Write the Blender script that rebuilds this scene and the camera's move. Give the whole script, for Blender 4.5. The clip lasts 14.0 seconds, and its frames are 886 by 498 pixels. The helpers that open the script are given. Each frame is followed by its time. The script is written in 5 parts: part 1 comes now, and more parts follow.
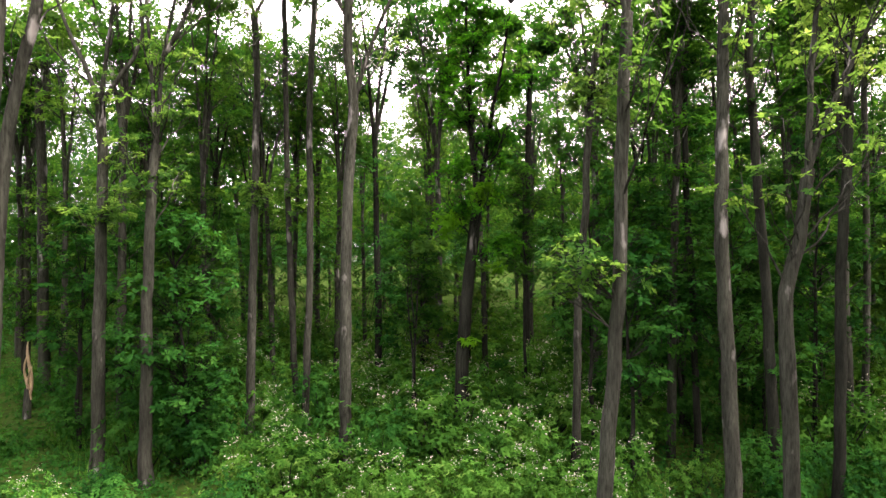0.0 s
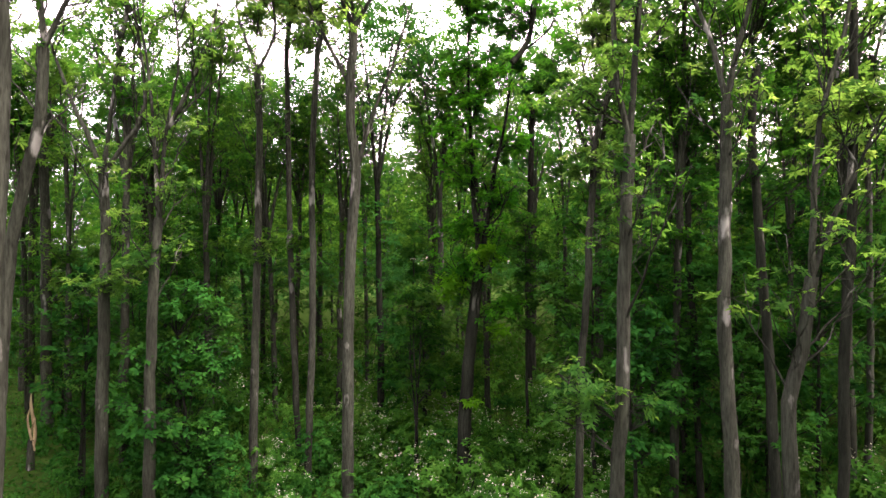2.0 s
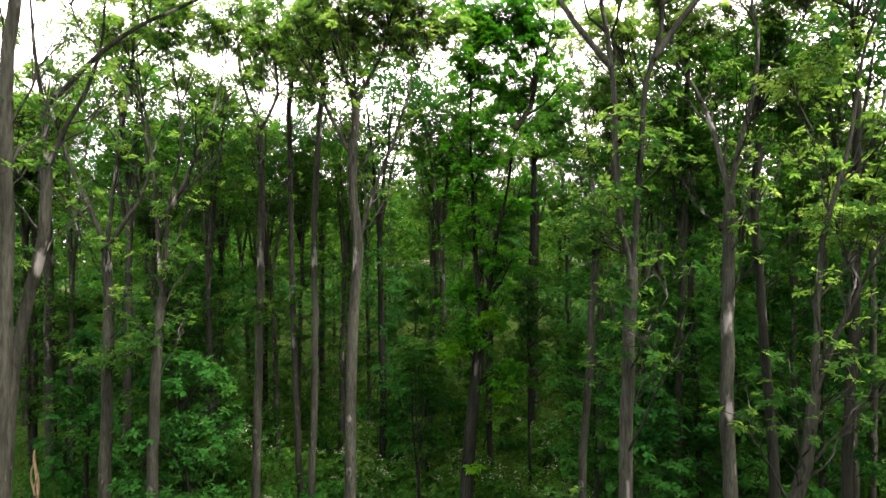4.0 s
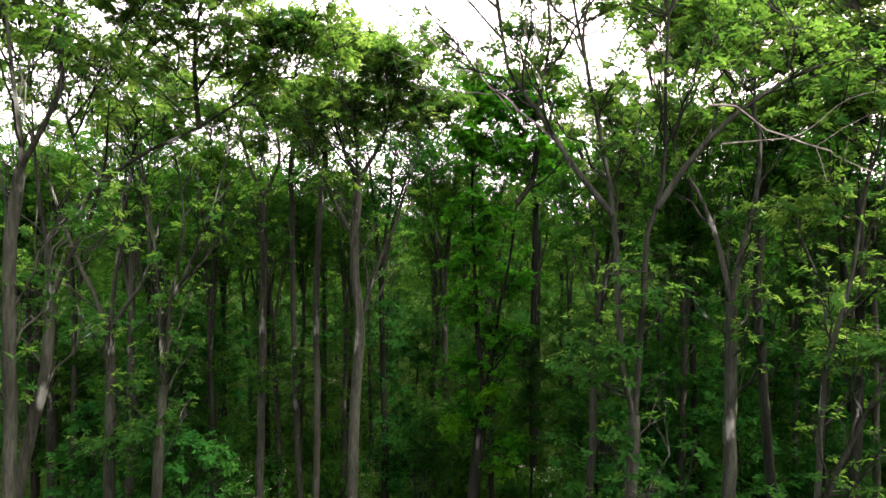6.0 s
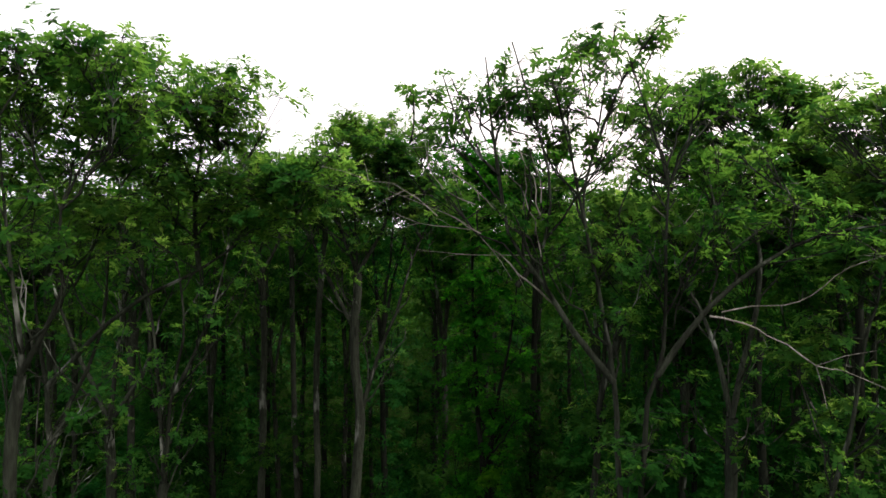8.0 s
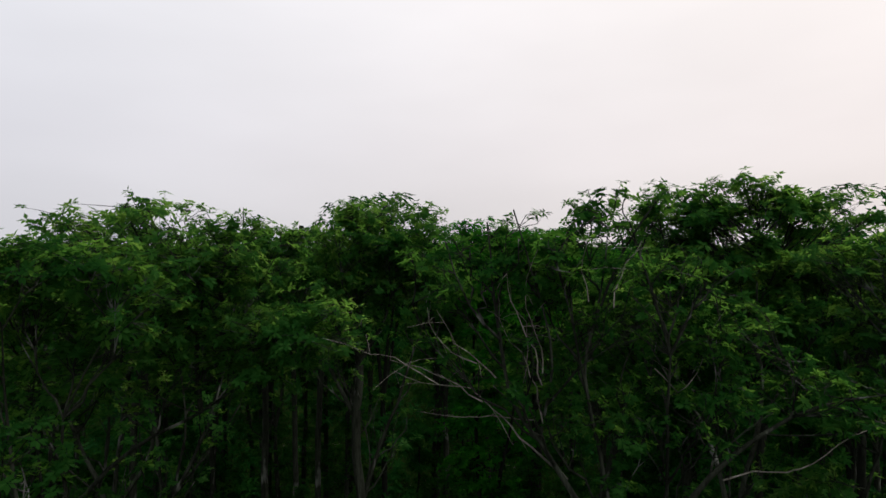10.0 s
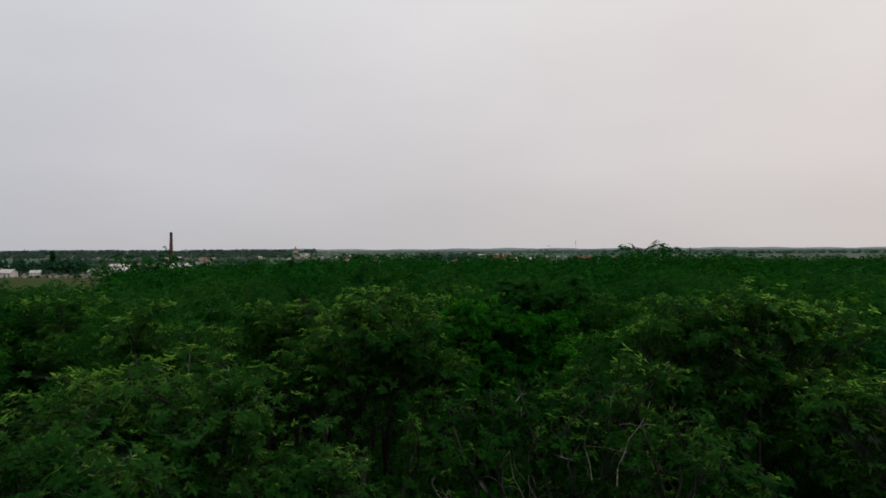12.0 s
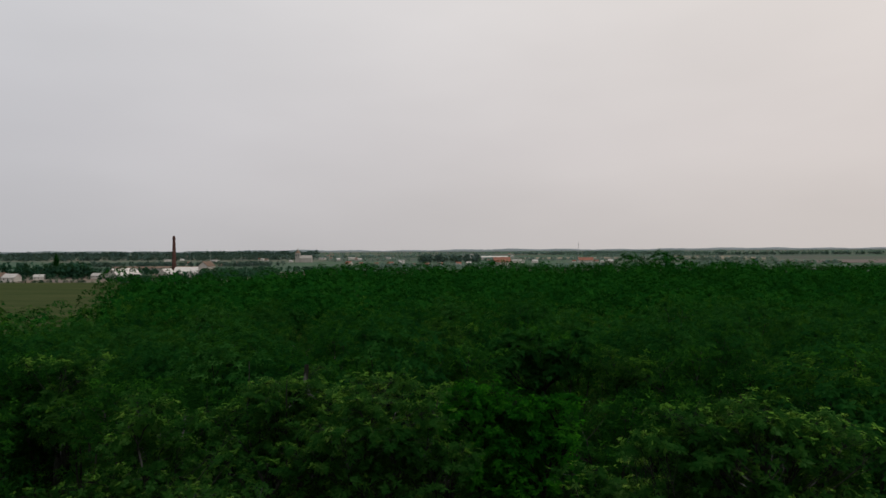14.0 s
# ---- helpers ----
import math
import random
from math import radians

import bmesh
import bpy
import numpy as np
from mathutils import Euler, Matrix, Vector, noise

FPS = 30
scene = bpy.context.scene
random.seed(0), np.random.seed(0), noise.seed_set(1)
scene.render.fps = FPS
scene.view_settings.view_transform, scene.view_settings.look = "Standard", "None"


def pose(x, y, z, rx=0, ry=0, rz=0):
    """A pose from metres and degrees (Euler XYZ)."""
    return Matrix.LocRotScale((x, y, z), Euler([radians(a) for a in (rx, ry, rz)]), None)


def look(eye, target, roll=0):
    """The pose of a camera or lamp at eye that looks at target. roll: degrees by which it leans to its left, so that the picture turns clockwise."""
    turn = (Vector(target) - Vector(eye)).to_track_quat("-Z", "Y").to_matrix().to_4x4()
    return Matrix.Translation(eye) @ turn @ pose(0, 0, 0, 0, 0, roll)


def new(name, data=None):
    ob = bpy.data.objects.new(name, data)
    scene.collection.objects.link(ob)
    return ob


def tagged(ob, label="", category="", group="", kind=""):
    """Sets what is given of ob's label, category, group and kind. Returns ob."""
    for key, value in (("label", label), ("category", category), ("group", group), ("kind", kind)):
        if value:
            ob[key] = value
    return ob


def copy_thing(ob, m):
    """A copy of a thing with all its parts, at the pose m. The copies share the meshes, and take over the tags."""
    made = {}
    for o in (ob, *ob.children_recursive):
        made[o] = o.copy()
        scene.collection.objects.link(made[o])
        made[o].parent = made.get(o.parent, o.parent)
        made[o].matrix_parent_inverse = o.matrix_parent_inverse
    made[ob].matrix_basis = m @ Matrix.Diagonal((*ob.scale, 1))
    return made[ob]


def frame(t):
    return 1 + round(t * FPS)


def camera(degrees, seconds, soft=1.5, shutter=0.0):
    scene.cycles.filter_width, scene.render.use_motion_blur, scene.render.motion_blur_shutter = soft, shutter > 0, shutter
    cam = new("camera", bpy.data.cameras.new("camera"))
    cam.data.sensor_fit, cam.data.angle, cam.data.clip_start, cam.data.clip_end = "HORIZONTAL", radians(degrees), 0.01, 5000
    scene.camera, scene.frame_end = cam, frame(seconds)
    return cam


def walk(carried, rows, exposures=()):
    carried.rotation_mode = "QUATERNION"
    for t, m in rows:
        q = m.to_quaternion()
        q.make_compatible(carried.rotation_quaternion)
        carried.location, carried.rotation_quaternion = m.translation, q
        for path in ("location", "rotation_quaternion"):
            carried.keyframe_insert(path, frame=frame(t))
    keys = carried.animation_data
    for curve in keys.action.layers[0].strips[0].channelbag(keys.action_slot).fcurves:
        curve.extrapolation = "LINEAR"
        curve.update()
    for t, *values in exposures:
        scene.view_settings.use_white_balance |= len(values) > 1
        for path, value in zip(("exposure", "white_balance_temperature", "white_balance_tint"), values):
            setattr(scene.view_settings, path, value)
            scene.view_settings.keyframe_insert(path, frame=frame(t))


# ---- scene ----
cam = camera(73.0, 14.0, shutter=0.25)
# seconds, x, y, z, then the turn in degrees
PATH = [
    (0.0, 0, 0, 6.80, 90.05, 0.05, 0.00),
    (0.5, 0, 0, 7.31, 90.05, 0.05, 0.06),
    (1.0, 0, 0, 7.83, 90.03, 0.05, 0.13),
    (1.5, 0, 0, 8.36, 90.01, 0.05, 0.19),
    (2.0, 0, 0, 8.90, 90.00, 0.05, 0.22),
    (2.5, 0, 0, 9.44, 89.97, 0.05, 0.26),
    (3.0, 0, 0, 10.00, 89.96, 0.05, 0.30),
    (4.0, 0, 0, 11.15, 89.98, 0.05, 0.43),
    (5.5, 0, 0, 12.99, 90.00, 0.05, 0.58),
    (6.0, 0, 0, 13.65, 90.00, 0.05, 0.60),
    (6.5, 0, 0, 14.34, 90.00, 0.06, 0.60),
    (7.0, 0, 0, 15.04, 90.00, 0.08, 0.60),
    (7.5, 0, 0, 15.74, 90.00, 0.10, 0.60),
    (8.0, 0, 0, 16.45, 89.98, 0.10, 0.60),
    (9.2, 0, 0, 18.14, 89.93, 0.12, 0.67),
    (10.5, 0, 0, 19.97, 89.88, 0.15, 0.75),
    (11.0, 0, 0, 20.68, 89.88, 0.18, 0.80),
    (11.5, 0, 0, 21.40, 89.87, 0.22, 0.86),
    (12.0, 0, 0, 22.12, 89.86, 0.26, 0.92),
    (12.5, 0, 0, 22.83, 89.86, 0.28, 0.98),
    (13.0, 0, 0, 23.54, 89.88, 0.30, 1.04),
    (13.5, 0, 0, 24.25, 89.90, 0.31, 1.10),
    (14.0, 0, 0, 24.96, 89.91, 0.33, 1.15),
]
# seconds, stops, kelvin, tint: the picture is warmer among the trees and neutral above them
EXPOSURES = [
    (0.0, 3.62, 7100, 39), (3.0, 3.40, 7050, 34), (5.5, 3.10, 7000, 28), (6.5, 2.74, 6950, 25), (7.5, 2.12, 6850, 15), (8.2, 1.35, 6700, 12),
    (9.2, 0.72, 6500, 11), (10.5, 0.20, 6350, 11), (11.0, 0.08, 6350, 10), (12.5, 0.0, 6400, 10), (14.0, -0.05, 6500, 10),
]
walk(cam, [(t, pose(*p)) for t, *p in PATH], EXPOSURES)

# ---- world and sun: a bright overcast sky, warmer towards the hidden sun ----
SUN_UP, SUN_AZ = 56.0, 125.0  # degrees above the horizon, degrees clockwise from +y
world = bpy.data.worlds.new("overcast_sky")
scene.world = world
world.use_nodes = True
wt = world.node_tree
wt.nodes.clear()


def wnode(kind, **values):
    n = wt.nodes.new(kind)
    for k, v in values.items():
        n.inputs[k].default_value = v
    return n


w_out = wt.nodes.new("ShaderNodeOutputWorld")
w_bg = wt.nodes.new("ShaderNodeBackground")
w_sky = wt.nodes.new("ShaderNodeTexSky")
w_sky.sky_type, w_sky.sun_disc = "NISHITA", False
w_sky.sun_elevation, w_sky.sun_rotation = radians(SUN_UP), radians(SUN_AZ)
w_sky.dust_density, w_sky.air_density = 6.0, 1.5
w_co = wt.nodes.new("ShaderNodeTexCoord")
w_sep = wt.nodes.new("ShaderNodeSeparateXYZ")
wt.links.new(w_co.outputs["Generated"], w_sep.inputs[0])
w_up = wt.nodes.new("ShaderNodeValToRGB")
w_up.color_ramp.elements[0].position, w_up.color_ramp.elements[0].color = 0.0, (0.60, 0.585, 0.585, 1)
w_up.color_ramp.elements[1].position, w_up.color_ramp.elements[1].color = 0.75, (0.95, 0.94, 0.94, 1)
e = w_up.color_ramp.elements.new(0.16)
e.color = (0.685, 0.665, 0.67, 1)
e = w_up.color_ramp.elements.new(0.38)
e.color = (0.79, 0.775, 0.77, 1)
wt.links.new(w_sep.outputs["Z"], w_up.inputs["Fac"])
# cool to warm from -x to +x
w_side = wt.nodes.new("ShaderNodeMapRange")
w_side.inputs["From Min"].default_value, w_side.inputs["From Max"].default_value = -0.7, 0.7
wt.links.new(w_sep.outputs["X"], w_side.inputs["Value"])
w_tint = wt.nodes.new("ShaderNodeMix")
w_tint.data_type = "RGBA"
w_tint.inputs["A"].default_value, w_tint.inputs["B"].default_value = (0.845, 0.868, 0.912, 1), (1.125, 1.055, 1.0, 1)
wt.links.new(w_side.outputs["Result"], w_tint.inputs["Factor"])
# soft cloud sheets
w_map = wt.nodes.new("ShaderNodeMapping")
w_map.inputs["Scale"].default_value = (1.3, 1.3, 4.0)
w_map.inputs["Rotation"].default_value = (0.0, 0.35, 0.0)
wt.links.new(w_co.outputs["Generated"], w_map.inputs["Vector"])
w_noise = wnode("ShaderNodeTexNoise", Scale=1.6, Detail=4.0, Roughness=0.45)
wt.links.new(w_map.outputs[0], w_noise.inputs["Vector"])
w_cl = wt.nodes.new("ShaderNodeMapRange")
w_cl.inputs["From Min"].default_value, w_cl.inputs["From Max"].default_value = 0.3, 0.7
w_cl.inputs["To Min"].default_value, w_cl.inputs["To Max"].default_value = 0.95, 1.04
wt.links.new(w_noise.outputs["Fac"], w_cl.inputs["Value"])


def wmul(a, b):
    m = wt.nodes.new("ShaderNodeMix")
    m.data_type, m.blend_type = "RGBA", "MULTIPLY"
    m.inputs["Factor"].default_value = 1.0
    wt.links.new(a, m.inputs["A"])
    wt.links.new(b, m.inputs["B"])
    return m.outputs["Result"]


w_cloud = wmul(wmul(w_up.outputs["Color"], w_tint.outputs["Result"]), w_cl.outputs["Result"])
w_thin = wt.nodes.new("ShaderNodeVectorMath")
w_thin.operation = "SCALE"
w_thin.inputs["Scale"].default_value = 0.06
wt.links.new(w_sky.outputs[0], w_thin.inputs[0])
w_mix = wt.nodes.new("ShaderNodeMix")
w_mix.data_type = "RGBA"
w_mix.inputs["Factor"].default_value = 0.94
wt.links.new(w_thin.outputs[0], w_mix.inputs["A"])
wt.links.new(w_cloud, w_mix.inputs["B"])
wt.links.new(w_mix.outputs["Result"], w_bg.inputs["Color"])
w_bg.inputs["Strength"].default_value = 1.0
wt.links.new(w_bg.outputs[0], w_out.inputs[0])

sun = new("sun", bpy.data.lights.new("sun", "SUN"))
sun.data.energy, sun.data.angle, sun.data.color = 1.45, radians(11), (1.0, 0.95, 0.86)
su, sa = radians(SUN_UP), radians(SUN_AZ)
sun.matrix_world = look((math.sin(sa) * math.cos(su) * 100, math.cos(sa) * math.cos(su) * 100, math.sin(su) * 100), (0, 0, 0))


# ---- materials ----
def material(name):
    m = bpy.data.materials.new(name)
    m.use_nodes = True
    m.node_tree.nodes.clear()
    return m, m.node_tree


def node(tree, kind, ins=(), operation="", data_type="", blend_type="", distance=""):
    n = tree.nodes.new(kind)
    if operation:
        n.operation = operation
    if data_type:
        n.data_type = data_type
    if blend_type:
        n.blend_type = blend_type
    if distance:
        n.distance = distance
    for k, v in dict(ins).items():
        if isinstance(v, bpy.types.NodeSocket):
            tree.links.new(v, n.inputs[k])
        else:
            n.inputs[k].default_value = v
    return n


def ramp(tree, fac, stops):
    n = tree.nodes.new("ShaderNodeValToRGB")
    els = n.color_ramp.elements
    while len(els) < len(stops):
        els.new(0.5)
    for el, (at, col) in zip(els, stops):
        el.position, el.color = at, (*col, 1)
    tree.links.new(fac, n.inputs["Fac"])
    return n.outputs["Color"]


def leaf_material(name, stops, translucent=0.55, shine=(2.4, 2.2, 1.0), rough=0.62, broad=0.45):
    """Thin leaves: one colour to each leaf, broader drifts of colour over the crown, lighter and darker tufts standing
    in for dappled sun, light shining through.
    """
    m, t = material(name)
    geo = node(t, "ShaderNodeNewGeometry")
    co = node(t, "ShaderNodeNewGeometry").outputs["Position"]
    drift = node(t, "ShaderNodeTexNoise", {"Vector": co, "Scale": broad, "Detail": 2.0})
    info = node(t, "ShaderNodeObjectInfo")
    # tuft-sized tone patches put dappled sunlight into the leaf colour
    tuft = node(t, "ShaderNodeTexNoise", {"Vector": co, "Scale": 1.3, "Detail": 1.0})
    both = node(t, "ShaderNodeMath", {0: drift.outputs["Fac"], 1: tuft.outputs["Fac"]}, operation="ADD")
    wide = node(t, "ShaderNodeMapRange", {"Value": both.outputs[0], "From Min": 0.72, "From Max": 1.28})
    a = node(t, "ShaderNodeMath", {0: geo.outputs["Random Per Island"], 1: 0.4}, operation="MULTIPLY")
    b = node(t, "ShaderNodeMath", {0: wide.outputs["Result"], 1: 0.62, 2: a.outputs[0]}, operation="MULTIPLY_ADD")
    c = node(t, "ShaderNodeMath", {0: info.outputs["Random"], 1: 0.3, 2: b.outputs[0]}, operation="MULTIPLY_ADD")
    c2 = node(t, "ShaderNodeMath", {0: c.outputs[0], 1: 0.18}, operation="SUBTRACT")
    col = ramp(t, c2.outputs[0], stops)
    pr = node(t, "ShaderNodeBsdfPrincipled", {"Base Color": col, "Roughness": rough, "Specular IOR Level": 0.0})
    tint = node(t, "ShaderNodeMix", {"Factor": 1.0, "A": col, "B": (*shine, 1)}, data_type="RGBA", blend_type="MULTIPLY")
    tr = node(t, "ShaderNodeBsdfTranslucent", {"Color": tint.outputs["Result"]})
    mix = node(t, "ShaderNodeMixShader", {0: translucent, 1: pr.outputs[0], 2: tr.outputs[0]})
    node(t, "ShaderNodeOutputMaterial", {0: mix.outputs[0]})
    return m


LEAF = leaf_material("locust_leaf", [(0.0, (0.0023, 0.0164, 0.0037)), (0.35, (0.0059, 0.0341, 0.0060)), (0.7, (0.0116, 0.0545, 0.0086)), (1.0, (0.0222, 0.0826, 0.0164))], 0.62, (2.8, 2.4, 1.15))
# lighter, yellower leaf: in the background it stands in for haze and sunlight
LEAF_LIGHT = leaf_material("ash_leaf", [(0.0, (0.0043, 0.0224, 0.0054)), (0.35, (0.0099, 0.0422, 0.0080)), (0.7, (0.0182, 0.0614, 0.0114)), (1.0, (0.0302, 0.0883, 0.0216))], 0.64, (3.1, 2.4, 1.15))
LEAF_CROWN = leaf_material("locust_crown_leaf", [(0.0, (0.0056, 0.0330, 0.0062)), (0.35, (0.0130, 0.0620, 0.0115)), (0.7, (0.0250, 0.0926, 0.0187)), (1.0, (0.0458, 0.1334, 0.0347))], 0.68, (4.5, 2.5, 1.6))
# low thicket leaves, with the teal of deep shadow put into their colour
LEAF_DEEP = leaf_material("thicket_leaf_shadow_tint", [(0.0, (0.0042, 0.0330, 0.0105)), (0.4, (0.0106, 0.0616, 0.0168)), (0.8, (0.0205, 0.0935, 0.0228)), (1.0, (0.0338, 0.1265, 0.0317))], 0.42)
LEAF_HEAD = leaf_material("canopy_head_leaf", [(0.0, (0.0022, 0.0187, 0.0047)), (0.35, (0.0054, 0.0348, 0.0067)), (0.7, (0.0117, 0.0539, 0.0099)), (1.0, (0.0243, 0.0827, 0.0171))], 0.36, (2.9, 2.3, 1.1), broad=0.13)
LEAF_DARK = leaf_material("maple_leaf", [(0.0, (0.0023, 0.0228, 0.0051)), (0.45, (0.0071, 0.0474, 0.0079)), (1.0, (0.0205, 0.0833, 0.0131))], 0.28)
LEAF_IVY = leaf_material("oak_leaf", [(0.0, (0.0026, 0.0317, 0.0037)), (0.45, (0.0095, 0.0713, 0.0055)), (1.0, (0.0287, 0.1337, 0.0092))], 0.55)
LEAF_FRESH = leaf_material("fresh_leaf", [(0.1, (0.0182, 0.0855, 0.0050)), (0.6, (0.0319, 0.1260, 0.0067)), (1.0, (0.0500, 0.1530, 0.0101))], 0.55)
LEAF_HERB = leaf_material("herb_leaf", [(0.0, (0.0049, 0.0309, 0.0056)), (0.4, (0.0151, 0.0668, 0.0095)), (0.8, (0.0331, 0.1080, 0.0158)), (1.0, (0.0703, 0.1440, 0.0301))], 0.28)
# belt leaves: distance haze is put into their colour as a bluish tint
LEAF_BELT = leaf_material("belt_leaf_haze_tint", [(0.0, (0.0089, 0.0300, 0.0200)), (0.45, (0.0148, 0.0460, 0.0290)), (1.0, (0.0281, 0.0700, 0.0420))], 0.2)
LEAF_HAZE = leaf_material("far_belt_leaf_haze_tint", [(0.0, (0.0732, 0.1224, 0.1380)), (0.45, (0.0903, 0.1440, 0.1560)), (1.0, (0.1122, 0.1740, 0.1800))], 0.3)
LEAF_WOOD = leaf_material("wood_leaf_haze_tint", [(0.0, (0.026, 0.052, 0.054)), (0.45, (0.036, 0.066, 0.066)), (1.0, (0.052, 0.088, 0.082))], 0.25)
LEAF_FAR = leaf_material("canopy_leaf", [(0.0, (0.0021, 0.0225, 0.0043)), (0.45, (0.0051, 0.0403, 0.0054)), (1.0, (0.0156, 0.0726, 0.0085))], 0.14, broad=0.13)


def bark_material(name, dark, mid, pale, patch=0.62):
    """Furrowed bark: upright grain, lichen-pale patches, green algae near damp spots."""
    m, t = material(name)
    co = node(t, "ShaderNodeTexCoord").outputs["Object"]
    up = node(t, "ShaderNodeMapping", {"Vector": co, "Scale": (1, 1, 0.16)}).outputs[0]
    grain = node(t, "ShaderNodeTexNoise", {"Vector": up, "Scale": 26.0, "Detail": 6.0, "Roughness": 0.65})
    blot = node(t, "ShaderNodeTexNoise", {"Vector": node(t, "ShaderNodeMapping", {"Vector": co, "Scale": (1, 1, 0.35)}).outputs[0], "Scale": 2.3, "Detail": 4.0})
    col = ramp(t, grain.outputs["Fac"], [(0.3, dark), (0.6, mid), (0.8, tuple(1.25 * c for c in mid))])
    sel = node(t, "ShaderNodeMapRange", {"Value": blot.outputs["Fac"], "From Min": patch, "From Max": patch + 0.07})
    c2 = node(t, "ShaderNodeMix", {"Factor": sel.outputs["Result"], "A": col, "B": (*pale, 1)}, data_type="RGBA")
    rnd = node(t, "ShaderNodeMapRange", {"Value": node(t, "ShaderNodeObjectInfo").outputs["Random"], "To Min": 0.7, "To Max": 1.2})
    streak = node(t, "ShaderNodeTexNoise", {"Vector": node(t, "ShaderNodeMapping", {"Vector": co, "Scale": (1, 1, 0.12)}).outputs[0], "Scale": 5.5, "Detail": 3.0})
    shade = node(t, "ShaderNodeMapRange", {"Value": streak.outputs["Fac"], "From Min": 0.32, "From Max": 0.68, "To Min": 0.5, "To Max": 1.25})
    rnd = node(t, "ShaderNodeMath", {0: rnd.outputs["Result"], 1: shade.outputs["Result"]}, operation="MULTIPLY")
    c3 = node(t, "ShaderNodeMix", {"Factor": 1.0, "A": c2.outputs["Result"], "B": rnd.outputs[0]}, data_type="RGBA", blend_type="MULTIPLY")
    bump = node(t, "ShaderNodeBump", {"Height": grain.outputs["Fac"], "Strength": 0.7, "Distance": 0.03})
    pr = node(t, "ShaderNodeBsdfPrincipled", {"Base Color": c3.outputs["Result"], "Roughness": 0.95, "Specular IOR Level": 0.03, "Normal": bump.outputs[0]})
    node(t, "ShaderNodeOutputMaterial", {0: pr.outputs[0]})
    return m


BARK = bark_material("grey_bark", (0.0095, 0.0100, 0.0078), (0.0315, 0.0375, 0.0285), (0.15, 0.16, 0.145), 0.61)
BARK_DARK = bark_material("dark_bark", (0.006, 0.0072, 0.0055), (0.0165, 0.0198, 0.015), (0.07, 0.075, 0.065), 0.65)
BARK_PALE = bark_material("barkless_wood", (0.10, 0.092, 0.08), (0.20, 0.19, 0.17), (0.3, 0.29, 0.27))
SPLIT = bark_material("split_wood", (0.19, 0.15, 0.085), (0.33, 0.27, 0.165), (0.42, 0.36, 0.25))


def plain(name, stops, scale=3.0, rough=0.85, bump=0.2, coord="Object", stretch=(1, 1, 1), metal=0.0):
    m, t = material(name)
    tc = node(t, "ShaderNodeTexCoord")
    co = node(t, "ShaderNodeMapping", {"Vector": tc.outputs[coord], "Scale": stretch}).outputs[0]
    n1 = node(t, "ShaderNodeTexNoise", {"Vector": co, "Scale": scale, "Detail": 6.0, "Roughness": 0.6})
    n2 = node(t, "ShaderNodeTexNoise", {"Vector": co, "Scale": scale * 0.13, "Detail": 2.0})
    mx = node(t, "ShaderNodeMath", {0: n1.outputs["Fac"], 1: 0.5, 2: 0.0}, operation="MULTIPLY_ADD")
    mx2 = node(t, "ShaderNodeMath", {0: n2.outputs["Fac"], 1: 0.5, 2: mx.outputs[0]}, operation="MULTIPLY_ADD")
    col = ramp(t, mx2.outputs[0], stops)
    b = node(t, "ShaderNodeBump", {"Height": n1.outputs["Fac"], "Strength": bump, "Distance": 0.05})
    pr = node(t, "ShaderNodeBsdfPrincipled", {"Base Color": col, "Roughness": rough, "Metallic": metal, "Specular IOR Level": 0.0 if rough > 0.3 else 0.5, "Normal": b.outputs[0]})
    node(t, "ShaderNodeOutputMaterial", {0: pr.outputs[0]})
    return m


